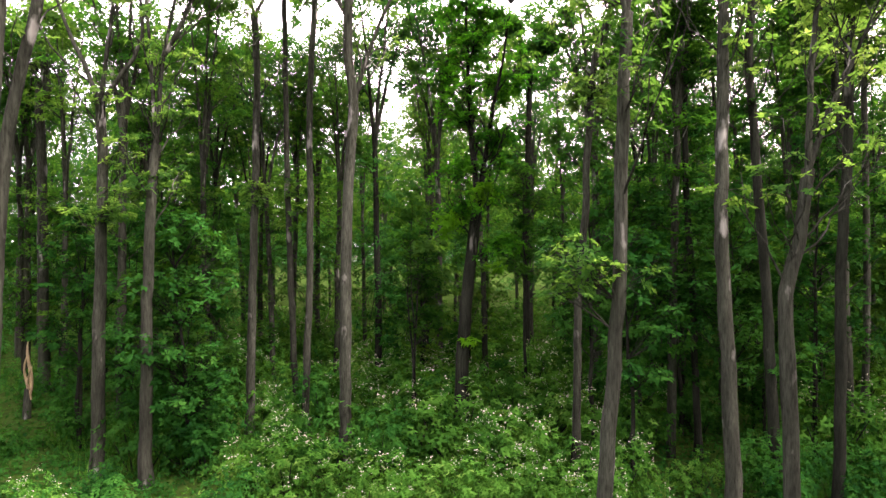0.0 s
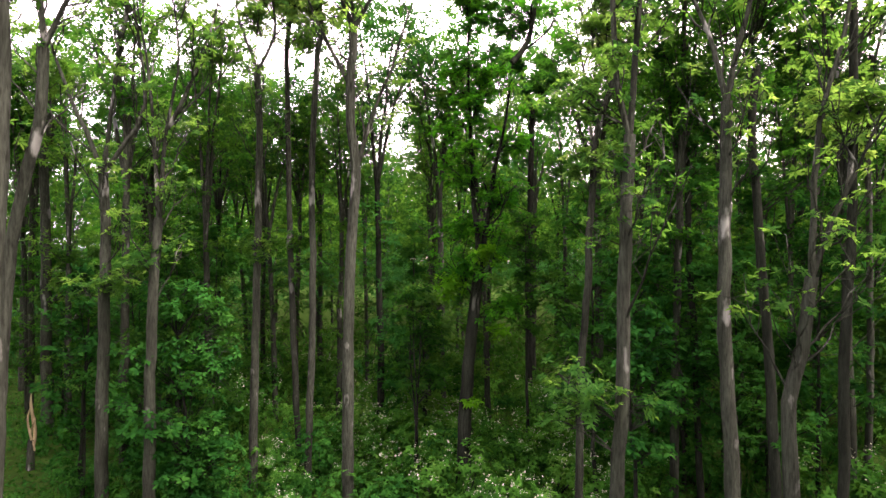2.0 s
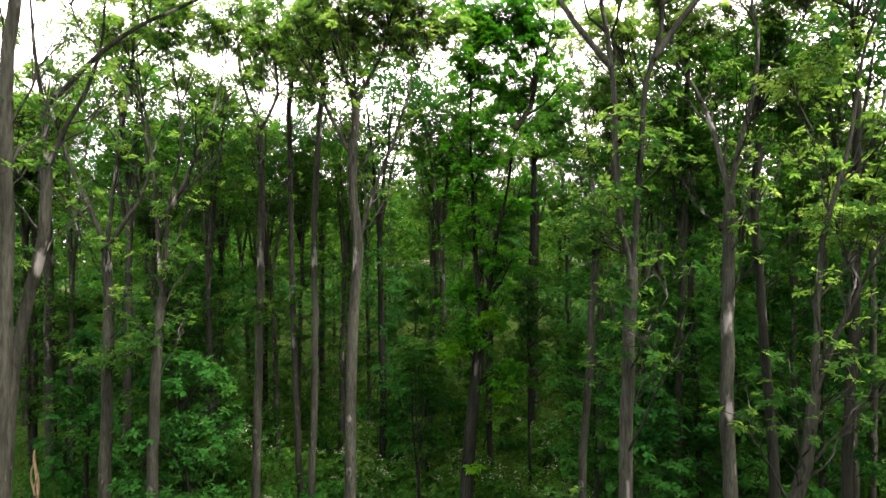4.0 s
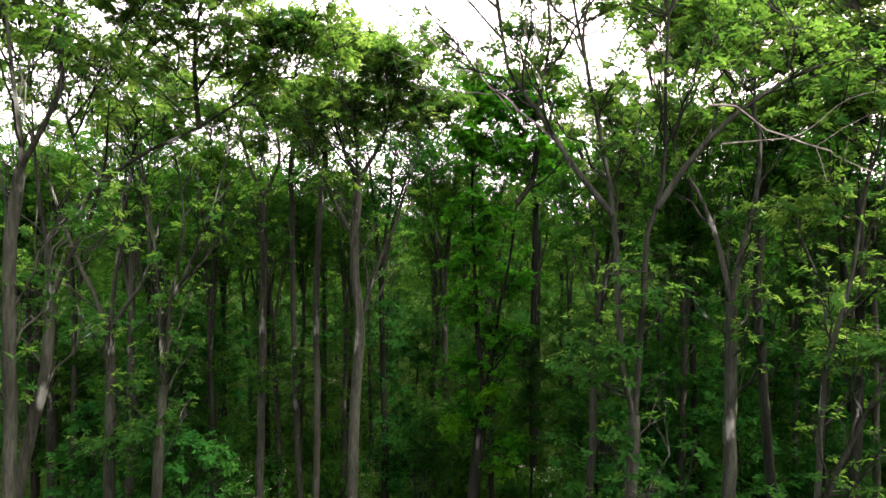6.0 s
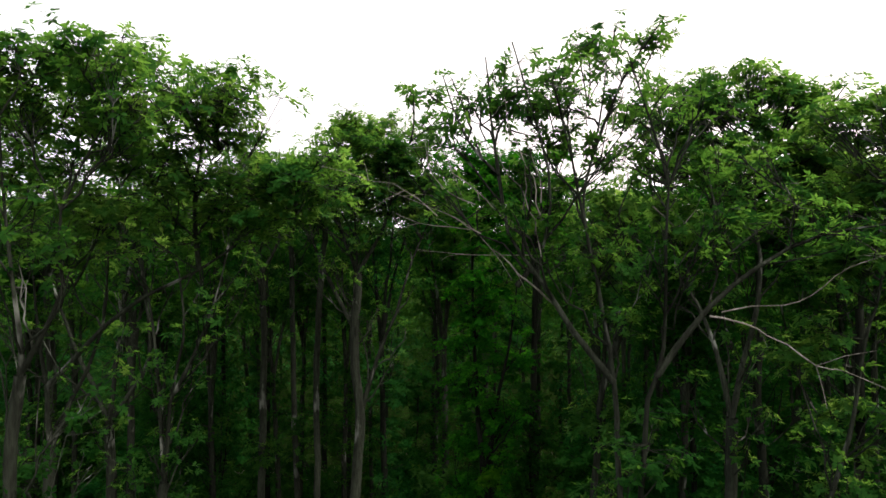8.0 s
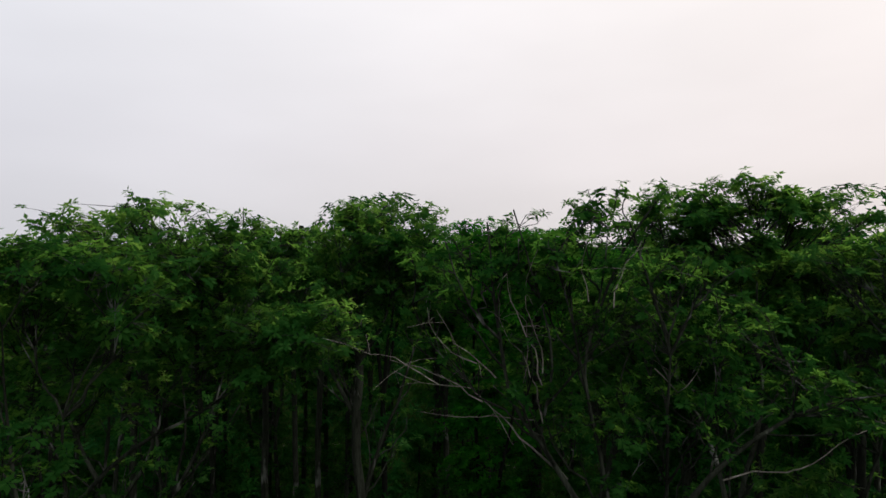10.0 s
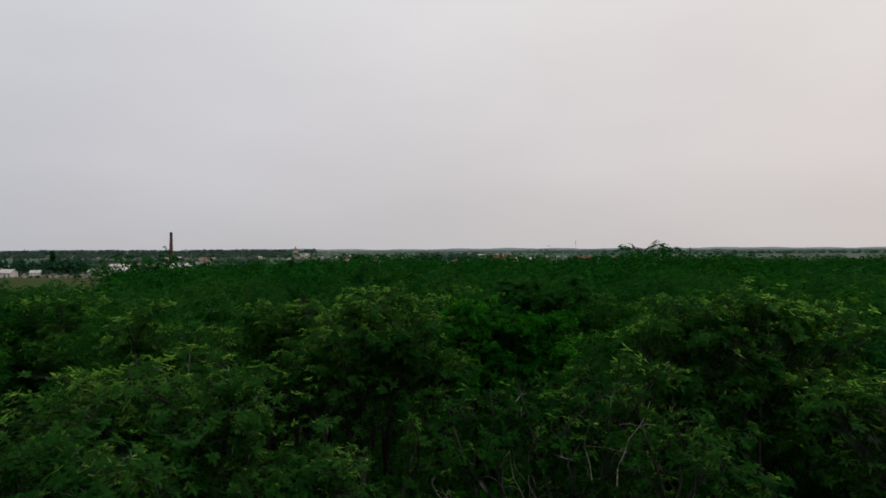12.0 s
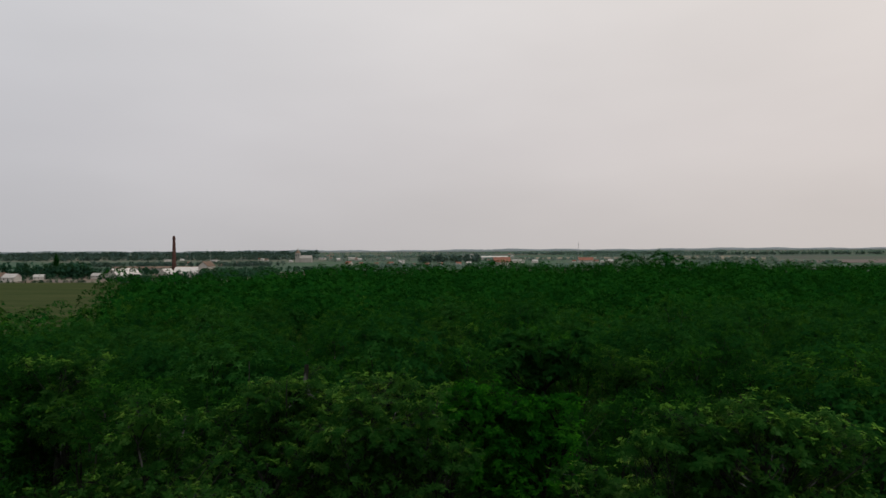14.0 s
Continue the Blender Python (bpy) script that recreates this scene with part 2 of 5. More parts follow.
def ground_material():
    """Leaf mould and moss nearby; out on the plain a patchwork of long fields, greyed to stand in for haze."""
    m, t = material("ground_soil_and_fields")
    pos = node(t, "ShaderNodeNewGeometry").outputs["Position"]
    n1 = node(t, "ShaderNodeTexNoise", {"Vector": pos, "Scale": 1.7, "Detail": 8.0, "Roughness": 0.7})
    soil = ramp(t, n1.outputs["Fac"], [(0.3, (0.012, 0.018, 0.006)), (0.5, (0.018, 0.04, 0.008)), (0.7, (0.03, 0.06, 0.011))])
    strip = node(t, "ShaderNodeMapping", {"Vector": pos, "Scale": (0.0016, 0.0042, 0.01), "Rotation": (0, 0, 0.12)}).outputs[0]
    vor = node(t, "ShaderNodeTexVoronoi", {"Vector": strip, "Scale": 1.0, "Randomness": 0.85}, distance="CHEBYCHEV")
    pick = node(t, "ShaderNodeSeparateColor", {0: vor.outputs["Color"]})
    # crop colours muted towards grey: the haze over the plain is painted in
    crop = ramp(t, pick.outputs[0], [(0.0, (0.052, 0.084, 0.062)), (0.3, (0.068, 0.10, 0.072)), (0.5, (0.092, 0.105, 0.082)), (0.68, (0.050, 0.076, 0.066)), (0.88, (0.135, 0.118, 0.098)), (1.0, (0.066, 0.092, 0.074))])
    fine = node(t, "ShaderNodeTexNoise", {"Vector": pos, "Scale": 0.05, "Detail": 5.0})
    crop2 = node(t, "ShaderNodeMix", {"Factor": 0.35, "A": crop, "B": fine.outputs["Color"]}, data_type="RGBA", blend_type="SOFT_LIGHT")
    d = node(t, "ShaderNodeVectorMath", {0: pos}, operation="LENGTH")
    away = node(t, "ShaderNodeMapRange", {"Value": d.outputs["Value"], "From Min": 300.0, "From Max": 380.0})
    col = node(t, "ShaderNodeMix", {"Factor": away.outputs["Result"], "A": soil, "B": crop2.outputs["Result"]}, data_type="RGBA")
    b = node(t, "ShaderNodeBump", {"Height": n1.outputs["Fac"], "Strength": 0.6, "Distance": 0.15})
    pr = node(t, "ShaderNodeBsdfPrincipled", {"Base Color": col.outputs["Result"], "Roughness": 1.0, "Specular IOR Level": 0.0, "Normal": b.outputs[0]})
    node(t, "ShaderNodeOutputMaterial", {0: pr.outputs[0]})
    return m


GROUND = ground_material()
CROP = plain("standing_crop", [(0.3, (0.026, 0.040, 0.015)), (0.5, (0.036, 0.049, 0.020)), (0.7, (0.052, 0.060, 0.026))], 0.6, stretch=(0.15, 1, 1))
# horizon woods with the blue of haze mixed into their colour
HAZE_BLUE = plain("far_woodland_haze_tint", [(0.3, (0.19, 0.23, 0.25)), (0.7, (0.24, 0.275, 0.29))], 0.004)
STUBBLE = plain("pale_tan_field", [(0.3, (0.16, 0.145, 0.115)), (0.5, (0.19, 0.17, 0.13)), (0.7, (0.21, 0.185, 0.145))], 0.05, stretch=(0.2, 1, 1))
PLOUGH = plain("ploughed_field", [(0.3, (0.10, 0.088, 0.085)), (0.7, (0.15, 0.13, 0.12))], 0.05, stretch=(0.1, 1, 1))
FLOWER = plain("white_blossom", [(0.3, (0.20, 0.21, 0.15)), (0.7, (0.30, 0.30, 0.24))], 9.0)
BRICK = plain("old_red_brick", [(0.3, (0.042, 0.025, 0.023)), (0.5, (0.066, 0.036, 0.031)), (0.7, (0.095, 0.053, 0.045))], 1.2)
SOOT = plain("sooty_brick", [(0.3, (0.04, 0.03, 0.03)), (0.7, (0.10, 0.06, 0.05))], 1.2)
PLASTER_WALL = plain("pale_lime_plaster", [(0.3, (0.30, 0.295, 0.27)), (0.7, (0.44, 0.43, 0.40))], 0.5)
GREY_WALL = plain("grey_plaster", [(0.3, (0.20, 0.195, 0.18)), (0.7, (0.32, 0.31, 0.29))], 0.5)
ROOF_RED = plain("red_clay_tile", [(0.3, (0.15, 0.072, 0.055)), (0.7, (0.23, 0.115, 0.085))], 0.8, stretch=(1, 6, 1))
ROOF_GREY = plain("weathered_grey_sheet", [(0.3, (0.26, 0.26, 0.25)), (0.7, (0.42, 0.41, 0.40))], 0.6)
ROOF_WHITE = plain("pale_sheet_roof", [(0.3, (0.38, 0.375, 0.36)), (0.7, (0.52, 0.51, 0.49))], 0.6)
ROOF_BROWN = plain("brown_tile", [(0.3, (0.10, 0.075, 0.06)), (0.7, (0.19, 0.14, 0.11))], 0.8)
GLASS = plain("window_glass", [(0.3, (0.02, 0.025, 0.03)), (0.7, (0.04, 0.045, 0.05))], 1.0, rough=0.12, bump=0.0)
STEEL = plain("galvanised_steel", [(0.3, (0.30, 0.31, 0.32)), (0.7, (0.42, 0.43, 0.44))], 2.0, rough=0.5, metal=0.6)


# ---- mesh helpers ----
def quads(V, F):
    """A mesh from vertex and face arrays, all faces with as many corners."""
    V, F = np.asarray(V, np.float32), np.asarray(F, np.int32)
    me = bpy.data.meshes.new("mesh")
    me.vertices.add(len(V))
    me.vertices.foreach_set("co", V.ravel())
    me.loops.add(F.size)
    me.loops.foreach_set("vertex_index", F.ravel())
    me.polygons.add(len(F))
    me.polygons.foreach_set("loop_start", np.arange(0, F.size, F.shape[1], dtype=np.int32))
    me.update(calc_edges=True)
    return me


class Sheaf:
    """Gathers pieces of quads into one mesh."""

    def __init__(self):
        self.v, self.f, self.n = [], [], 0

    def add(self, V, F):
        self.v.append(V)
        self.f.append(F + self.n)
        self.n += len(V)

    def mesh(self):
        return quads(np.concatenate(self.v), np.concatenate(self.f))


def part(name, mesh, mat, parent, label="", kind="", smooth=False):
    if isinstance(mesh, bmesh.types.BMesh):
        me = bpy.data.meshes.new(name)
        mesh.to_mesh(me)
        mesh.free()
        mesh = me
    mesh.materials.append(mat)
    if smooth:
        mesh.polygons.foreach_set("use_smooth", np.ones(len(mesh.polygons), bool))
    ob = new(name, mesh)
    ob.parent = parent
    return tagged(ob, label=label, kind=kind)


def tube(P, R, sides=6):
    """A round sweep along P with radii R, closed to a point-like end."""
    P, R = np.asarray(P, float), np.asarray(R, float)
    T = np.gradient(P, axis=0)
    T /= np.linalg.norm(T, axis=1)[:, None] + 1e-9
    if np.abs(T[:, 2]).mean() > 0.5:
        ref = np.tile([[1.0, 0.0, 0.0]], (len(P), 1))
    else:
        ref = np.tile([[0.0, 0.0, 1.0]], (len(P), 1))
    A = np.cross(T, ref)
    A /= np.linalg.norm(A, axis=1)[:, None] + 1e-9
    B = np.cross(T, A)
    w = np.arange(sides) * 2 * np.pi / sides
    V = P[:, None] + R[:, None, None] * (np.cos(w)[None, :, None] * A[:, None] + np.sin(w)[None, :, None] * B[:, None])
    i, j = np.meshgrid(np.arange(len(P) - 1), np.arange(sides), indexing="ij")
    k = (j + 1) % sides
    F = np.stack([i * sides + j, i * sides + k, (i + 1) * sides + k, (i + 1) * sides + j], -1).reshape(-1, 4)
    return V.reshape(-1, 3), F


def spline(points, step, rng, wobble=0.0):
    """A smooth curve through the points, a sample about every step metres."""
    P = np.asarray(points, float)
    keep = [0]
    for i in range(1, len(P)):
        if np.linalg.norm(P[i] - P[keep[-1]]) > 0.35:
            keep.append(i)
    P = P[keep]
    if len(P) < 2:
        P = np.vstack([P, P[-1] + [0, 0, 0.5]])
    Q = np.vstack([2 * P[0] - P[1], P, 2 * P[-1] - P[-2]])
    out = []
    for i in range(1, len(Q) - 2):
        n = max(2, int(np.linalg.norm(Q[i + 1] - Q[i]) / step))
        for s in np.linspace(0, 1, n, endpoint=False):
            a, b, c, d = Q[i - 1 : i + 3]
            out.append(0.5 * (2 * b + (c - a) * s + (2 * a - 5 * b + 4 * c - d) * s * s + (3 * b - a - 3 * c + d) * s**3))
    out.append(Q[-2])
    out = np.array(out)
    if wobble and len(out) > 3:
        out[1:-1, :2] += rng.normal(0, wobble, (len(out) - 2, 2))
    return out


def leaf_quads(C, n, length, width, rng, droop=0.35, spread=0.12, up=0.5):
    """n leaves round each centre: each a small folded blade that leans out and droops."""
    C = np.repeat(np.asarray(C, float), n, axis=0)
    N = len(C)
    az = rng.uniform(0, 2 * np.pi, N)
    el = rng.normal(-droop, 0.45, N)
    d = np.stack([np.cos(az) * np.cos(el), np.sin(az) * np.cos(el), np.sin(el)], 1)
    nrm = np.stack([rng.normal(0, up, N), rng.normal(0, up, N), np.ones(N)], 1)
    s = np.cross(d, nrm)
    s /= np.linalg.norm(s, axis=1)[:, None] + 1e-9
    L = (length * rng.uniform(0.65, 1.25, N))[:, None]
    W = (width * rng.uniform(0.7, 1.2, N))[:, None]
    base = C + rng.normal(0, spread, (N, 3))
    lift = np.cross(s, d) * W * 0.22
    V = np.stack([base, base + d * L * 0.45 + s * W * 0.5 + lift, base + d * L, base + d * L * 0.45 - s * W * 0.5 + lift], 1)
    return V.reshape(-1, 3), np.arange(N * 4, dtype=np.int32).reshape(-1, 4)


def leaf_tris(C, n, length, width, rng, droop=0.35, spread=0.12, up=0.5):
    """As leaf_quads, with three-cornered blades for foliage farther off."""
    V, F = leaf_quads(C, n, length, width, rng, droop, spread, up)
    V = V.reshape(-1, 4, 3)
    side = (V[:, 1] - V[:, 3]) * 0.55
    V = np.stack([V[:, 0] - side, V[:, 0] + side, V[:, 2]], 1).reshape(-1, 3)
    return V, np.arange(len(V), dtype=np.int32).reshape(-1, 3)


def stars(C, N, n, length, width, rng, droop=0.3, tri=False):
    """n compound leaves spreading from each shoot tip like a loose wheel square to N, each arched and hanging at its end."""
    C, N = np.asarray(C, float), np.asarray(N, float)
    m = len(C)
    ref = rng.normal(0, 1, (m, 3))
    U = np.cross(N, ref)
    U /= np.linalg.norm(U, axis=1)[:, None] + 1e-9
    W = np.cross(N, U)
    az = (np.arange(n)[None] + rng.uniform(-0.35, 0.35, (m, n))) * 2 * np.pi / n
    el = rng.normal(0.12, 0.28, (m, n))[..., None]
    d = np.cos(az)[..., None] * U[:, None] + np.sin(az)[..., None] * W[:, None]
    d = d * np.cos(el) + N[:, None] * np.sin(el)
    s = np.cross(d, N[:, None])
    s /= np.linalg.norm(s, axis=2)[..., None] + 1e-9
    L = length * rng.uniform(0.6, 1.2, (m, n))[..., None]
    H = width * rng.uniform(0.35, 0.6, (m, n))[..., None]
    sag = np.array([0, 0, -1.0]) * L * rng.uniform(0.4, 1.5, (m, n))[..., None] * droop
    base = C[:, None] + d * L * 0.08
    tip = base + d * L + sag
    if tri:
        V = np.stack([base + d * L * 0.2 + s * H, base + d * L * 0.2 - s * H, tip], 2)
    else:
        mid = base + d * L * 0.48 + sag * 0.12
        V = np.stack([base, mid + s * H, tip, mid - s * H], 2)
    k = V.shape[2]
    return V.reshape(-1, 3), np.arange(m * n * k, dtype=np.int32).reshape(-1, k)


def skyward(O, rng, lift=0.9, jitter=0.25):
    """Directions that lean from O towards the sky."""
    N = np.asarray(O) * 0.5 + [0, 0, lift] + rng.normal(0, jitter, np.shape(O))
    return N / (np.linalg.norm(N, axis=1)[:, None] + 1e-9)


def in_ellipsoid(rng, n, c, r, shell=2.2):
    v = rng.normal(0, 1, (n, 3))
    v /= np.linalg.norm(v, axis=1)[:, None]
    return np.asarray(c) + v * (rng.uniform(0, 1, n) ** (1 / shell))[:, None] * np.asarray(r)


def fan(stems, rng, top, count=7, reach=3.2, girth=0.035):
    """Steep branches springing from the upper stems, each forking once or twice. Returns their centre lines and radii."""
    out = []
    for c in stems:
        n = len(c)
        for k in range(count):
            i = int(n * rng.uniform(0.12, 0.97))
            p, d = c[min(i, n - 1)], c[min(i + 1, n - 1)] - c[max(i - 1, 0)]
            d = d / (np.linalg.norm(d) + 1e-6)
            if p[2] > top - 0.9:
                continue
            a = rng.uniform(0, 6.28)
            side = np.array([np.cos(a), np.sin(a), 0.1])
            L = reach * rng.uniform(0.55, 1.1) * (1.0 - 0.45 * i / n)
            d0 = d * 0.75 + side * 0.6
            e = p + d0 * L * 0.55 + np.array([0, 0, 0.25 * L]) + side * 0.1 * L + rng.normal(0, 0.12, 3) * L * 0.4
            e[2] = min(e[2], top + rng.uniform(-0.7, 0.0))
            if e[2] - p[2] < 0.4 * np.linalg.norm(e - p):
                continue
            m = p + d0 * L * 0.42 + rng.normal(0, 0.05, 3) * L
            m[2] = min(m[2], e[2])
            s = np.linspace(0, 1, 7)[:, None]
            P = (1 - s) ** 2 * p + 2 * s * (1 - s) * m + s * s * e
            P[1:-1] += rng.normal(0, 0.02 * L, (5, 3))
            out.append((P, girth * (0.6 + 0.15 * L)))
            for q in range(2):
                b = P[rng.integers(2, 5)]
                f = b + (e - p) * rng.uniform(0.3, 0.5) + rng.normal(0, 0.28, 3) * L * 0.45 + [0, 0, 0.1 * L]
                f[2] = min(f[2], top + rng.uniform(-0.6, 0.1))
                out.append((np.array([b, (b + f) / 2 + rng.normal(0, 0.05, 3) * L, f]), girth * 0.4))
    return out


def grow(stems, crowns, rng, leaf=0.13, twigs=9, sprays=2, blades=8, leafy=1.0, thin=1.0, coarse=False, puff=0.6, fans=(), top=None, thin_above=99.0):
    """Branches from the stems out into each crown volume; each ends in a tuft of twigs with leaves on its outside.
    stems: lists of points; crowns: (x, y, z, rx, ry, rz, branches). Returns the meshes of branches and foliage."""
    pts = np.concatenate(list(stems) + [P for P, r in fans])
    wood, tips, outs = Sheaf(), [], []

    def tuft(end, P, size, share):
        """A flat, open pad of shoots round a branch end."""
        for k in range(max(2, int(twigs * min(1.0, share * 1.4)))):
            o = rng.normal(0, 1, 3)
            o /= np.linalg.norm(o)
            e = end + o * size * rng.uniform(0.45, 1.1) * [1, 1, 0.5]
            q = P[rng.integers(len(P) // 2, len(P))]
            if not coarse:
                wood.add(*tube([q, (q + e) / 2 + rng.normal(0, 0.06, 3), e], [0.009 * thin, 0.006 * thin, 0.003], 3))
            tips.append(e)
            outs.append(o)
            if rng.uniform() < sprays - 1:
                tips.append(end + (e - end) * rng.uniform(0.35, 0.8) + rng.normal(0, 0.06, 3))
                outs.append(o)

    for P, r in fans:
        if coarse:
            P = P[:: 3 if len(P) > 4 else 2]
        wood.add(*tube(P, np.linspace(r, 0.008, len(P)), 3 if coarse else 5))
        share = (0.42 if P[-1][2] > thin_above else 1.0) * leafy * min(1.0, max(0.1, (P[-1][2] - top + 4.2) / 2.4))
        tuft(P[-1], P, puff * rng.uniform(0.6, 1.0), share)
    for cx, cy, cz, rx, ry, rz, n in crowns:
        for end in in_ellipsoid(rng, int(n), (cx, cy, cz), (rx * 0.85, ry * 0.85, rz * 0.8)):
            gap = pts - end
            score = np.linalg.norm(gap, axis=1) + 2.2 * np.maximum(0, gap[:, 2] + 0.6 * np.hypot(gap[:, 0], gap[:, 1]))
            a = pts[int(np.argmin(score + rng.uniform(0, 0.5, len(pts))))]
            run = end - a
            size = np.linalg.norm(run) + 1e-6
            mid = a + run * 0.5 + np.array([0, 0, -0.06 * size]) + rng.normal(0, 0.07 * size, 3)
            s = np.linspace(0, 1, 3 if coarse else 6)[:, None]
            P = (1 - s) ** 2 * a + 2 * s * (1 - s) * mid + s * s * end
            r0 = (0.009 + 0.006 * min(size, 4.0)) * thin
            wood.add(*tube(P, np.linspace(r0, 0.009 * thin, len(P)), 3 if coarse else 4))
            airy = end[2] > thin_above
            tuft(end, P, puff * rng.uniform(0.7, 1.25) * (0.7 if airy else 1.0), leafy * (0.42 if airy else 1.0))
    V, F = stars(np.array(tips), skyward(outs, rng), blades, leaf, leaf * 0.46, rng, 0.14, tri=coarse)
    return wood.mesh(), quads(V, F)


STEMS_TALL = "forest trees"


def hero_tree(label, depth, r, stems, crowns, seed=1, bark=None, leaf_mat=None, leaf=0.15, leafy=0.72, twigs=11, sprays=1.6, blades=8, deep=0.5, fan_count=7, thin_above=99.0, fan_top=99.0):
    """A tall tree with a trunk and limbs along the given (x, z) lines, standing depth metres ahead."""
    rng = np.random.default_rng(seed)
    root = new("tree")
    x0 = stems[0][0][0]
    root.location = (x0, depth, 0)
    tagged(root, label, "tree", STEMS_TALL)
    curves = []
    for i, line in enumerate(stems):
        lean = rng.normal(0, deep) if i else 0.0
        z0, z1 = line[0][1], line[-1][1]
        P = [(x - x0, lean * (z - z0) / max(1.0, z1 - z0) if i else 0.0, z) for x, z in line]
        if i:
            # start on the limb it springs from
            near = min((p for c in curves for p in c), key=lambda p: abs(p[0] - P[0][0]) * 1.5 + abs(p[2] - P[0][2]))
            P = [tuple(near)] + [(x, y + near[1], z) for x, y, z in P[1:]]
        c = spline(P, 0.5, rng, 0.012)
        curves.append(c)
        n = len(c)
        if i == 0:
            R = r * np.linspace(1.0, 0.68, n) * (1 + 0.45 * np.exp(-np.maximum(0, c[:, 2]) / 0.35)) * (1 + rng.normal(0, 0.025, n))
            part("trunk", quads(*tube(c, R, 12)), bark or BARK, root, smooth=True)
        else:
            R = r * np.linspace(0.4 if i < 5 else 0.19, 0.08, n) * (1 + rng.normal(0, 0.03, n))
            part("limb", quads(*tube(c, R, 8)), bark or BARK, root, smooth=True)
    cr = [(cx - x0, cy, cz, rx * (1.25 if cz > 15 else 1.0), ry * 1.2, rz * (1.12 if cz > 15 else 1.0), n * (1.25 if cz > 15 else 1.0)) for cx, cy, cz, rx, ry, rz, n in crowns]
    upper = [c[int(len(c) * (0.35 if i == 0 else 0.1)) :] for i, c in enumerate(curves)]
    top = max(cz + rz for _, _, cz, _, _, rz, _ in crowns)
    fans = fan([c[int(len(c) * (0.72 if i == 0 else 0.05)) :] for i, c in enumerate(curves)], rng, min(top, fan_top), fan_count, 3.0, r * 0.17)
    wood, foliage = grow(upper, cr, rng, leaf=leaf * 1.15, puff=0.66, leafy=leafy, twigs=twigs, sprays=sprays, blades=blades, fans=fans, top=top, thin_above=thin_above)
    part("branchwork", wood, bark or BARK, root, kind="stuff")
    part("crown", foliage, leaf_mat or LEAF_CROWN, root, kind="stuff")
    return root


def forest_tree(seed, height, fork, girth, spread, label, leaf_mat, bark, low=2, leaf=0.31, twigs=7, sprays=1.2, blades=6, domed=False):
    """A tall, drawn-up forest tree with a bare pole below and a fan of steep limbs above."""
    rng = np.random.default_rng(seed)
    root = tagged(new("tree"), label, "tree", STEMS_TALL)
    lean = rng.normal(0, 0.25, 2)
    base = spline([(0, 0, -0.3), (lean[0] * 0.3, lean[1] * 0.3, fork * 0.4), (lean[0], lean[1], fork)], 1.0, rng, 0.02)
    part("trunk", quads(*tube(base, girth * np.linspace(1.1, 0.72, len(base)), 8)), bark, root, smooth=True)
    curves, crowns = [base[len(base) // 2 :]], []
    k = int(rng.integers(3, 6))
    for i in range(k):
        a = i * 2 * np.pi / k + rng.uniform(-0.5, 0.5)
        out = spread * rng.uniform(0.2, 0.6)
        top = height - 1.5 - 4.5 * (out / spread) ** 2 - rng.uniform(0, 0.6)
        tip = np.array([lean[0] + np.cos(a) * out, lean[1] + np.sin(a) * out, top])
        c = spline([base[-1], base[-1] * 0.55 + tip * 0.45 - [np.cos(a) * out * 0.12, np.sin(a) * out * 0.12, 0], tip], 1.0, rng, 0.03)
        curves.append(c)
        part("limb", quads(*tube(c, girth * np.linspace(0.6, 0.14, len(c)), 6)), bark, root, smooth=True)
        crowns.append((tip[0], tip[1], top - 0.3, spread * 0.54, spread * 0.54, rng.uniform(1.5, 2.1), 9 if domed else 16))
        m = c[len(c) // 2]
        crowns.append((m[0] * 1.2, m[1] * 1.2, m[2], spread * 0.6, spread * 0.6, 2.0, 4 if domed else 9))
    for i in range(low):
        crowns.append((lean[0] * 0.6, lean[1] * 0.6, fork * (0.32 + 0.85 * i / low), 1.9, 1.9, 1.0, 5))
    wood, foliage = grow(curves, crowns, rng, leaf=leaf, twigs=twigs, sprays=sprays, blades=blades, thin=1.3, coarse=True, puff=0.95, fans=fan(curves[1:], rng, height - 0.5, 3, 2.8, girth * 0.2), top=height - 0.5)
    if domed:
        # a closed round head, lobed like a cauliflower
        k = 440
        v = rng.normal(0, 1, (k, 3))
        v[:, 2] = np.abs(v[:, 2]) * 1.1 - 0.12
        v /= np.linalg.norm(v, axis=1)[:, None]
        lobes = rng.normal(0, 1, (9, 3))
        lobes[:, 2] = np.abs(lobes[:, 2])
        lobes /= np.linalg.norm(lobes, axis=1)[:, None]
        near = np.maximum(0, (v @ lobes.T).max(1) - 0.6) / 0.4
        C = np.array([lean[0], lean[1], height - 4.6]) + v * ((0.78 + 0.24 * near) * np.where(np.arange(k) % 4, rng.uniform(0.93, 1.0, k), rng.uniform(0.55, 0.8, k)))[:, None] * [spread * 1.2, spread * 1.2, 4.6]
        V, F = stars(C, skyward(v * 1.6, rng, 0.6, 0.3), 6, leaf * 1.15, leaf * 0.6, rng, 0.2, True)
        head = Sheaf()
        head.add(np.array([p.co[:] for p in foliage.vertices]), np.arange(len(foliage.vertices), dtype=np.int32).reshape(-1, 3))
        head.add(V, F)
        foliage = head.mesh()
    part("branchwork", wood, bark, root, kind="stuff")
    part("crown", foliage, leaf_mat, root, kind="stuff")
    return root


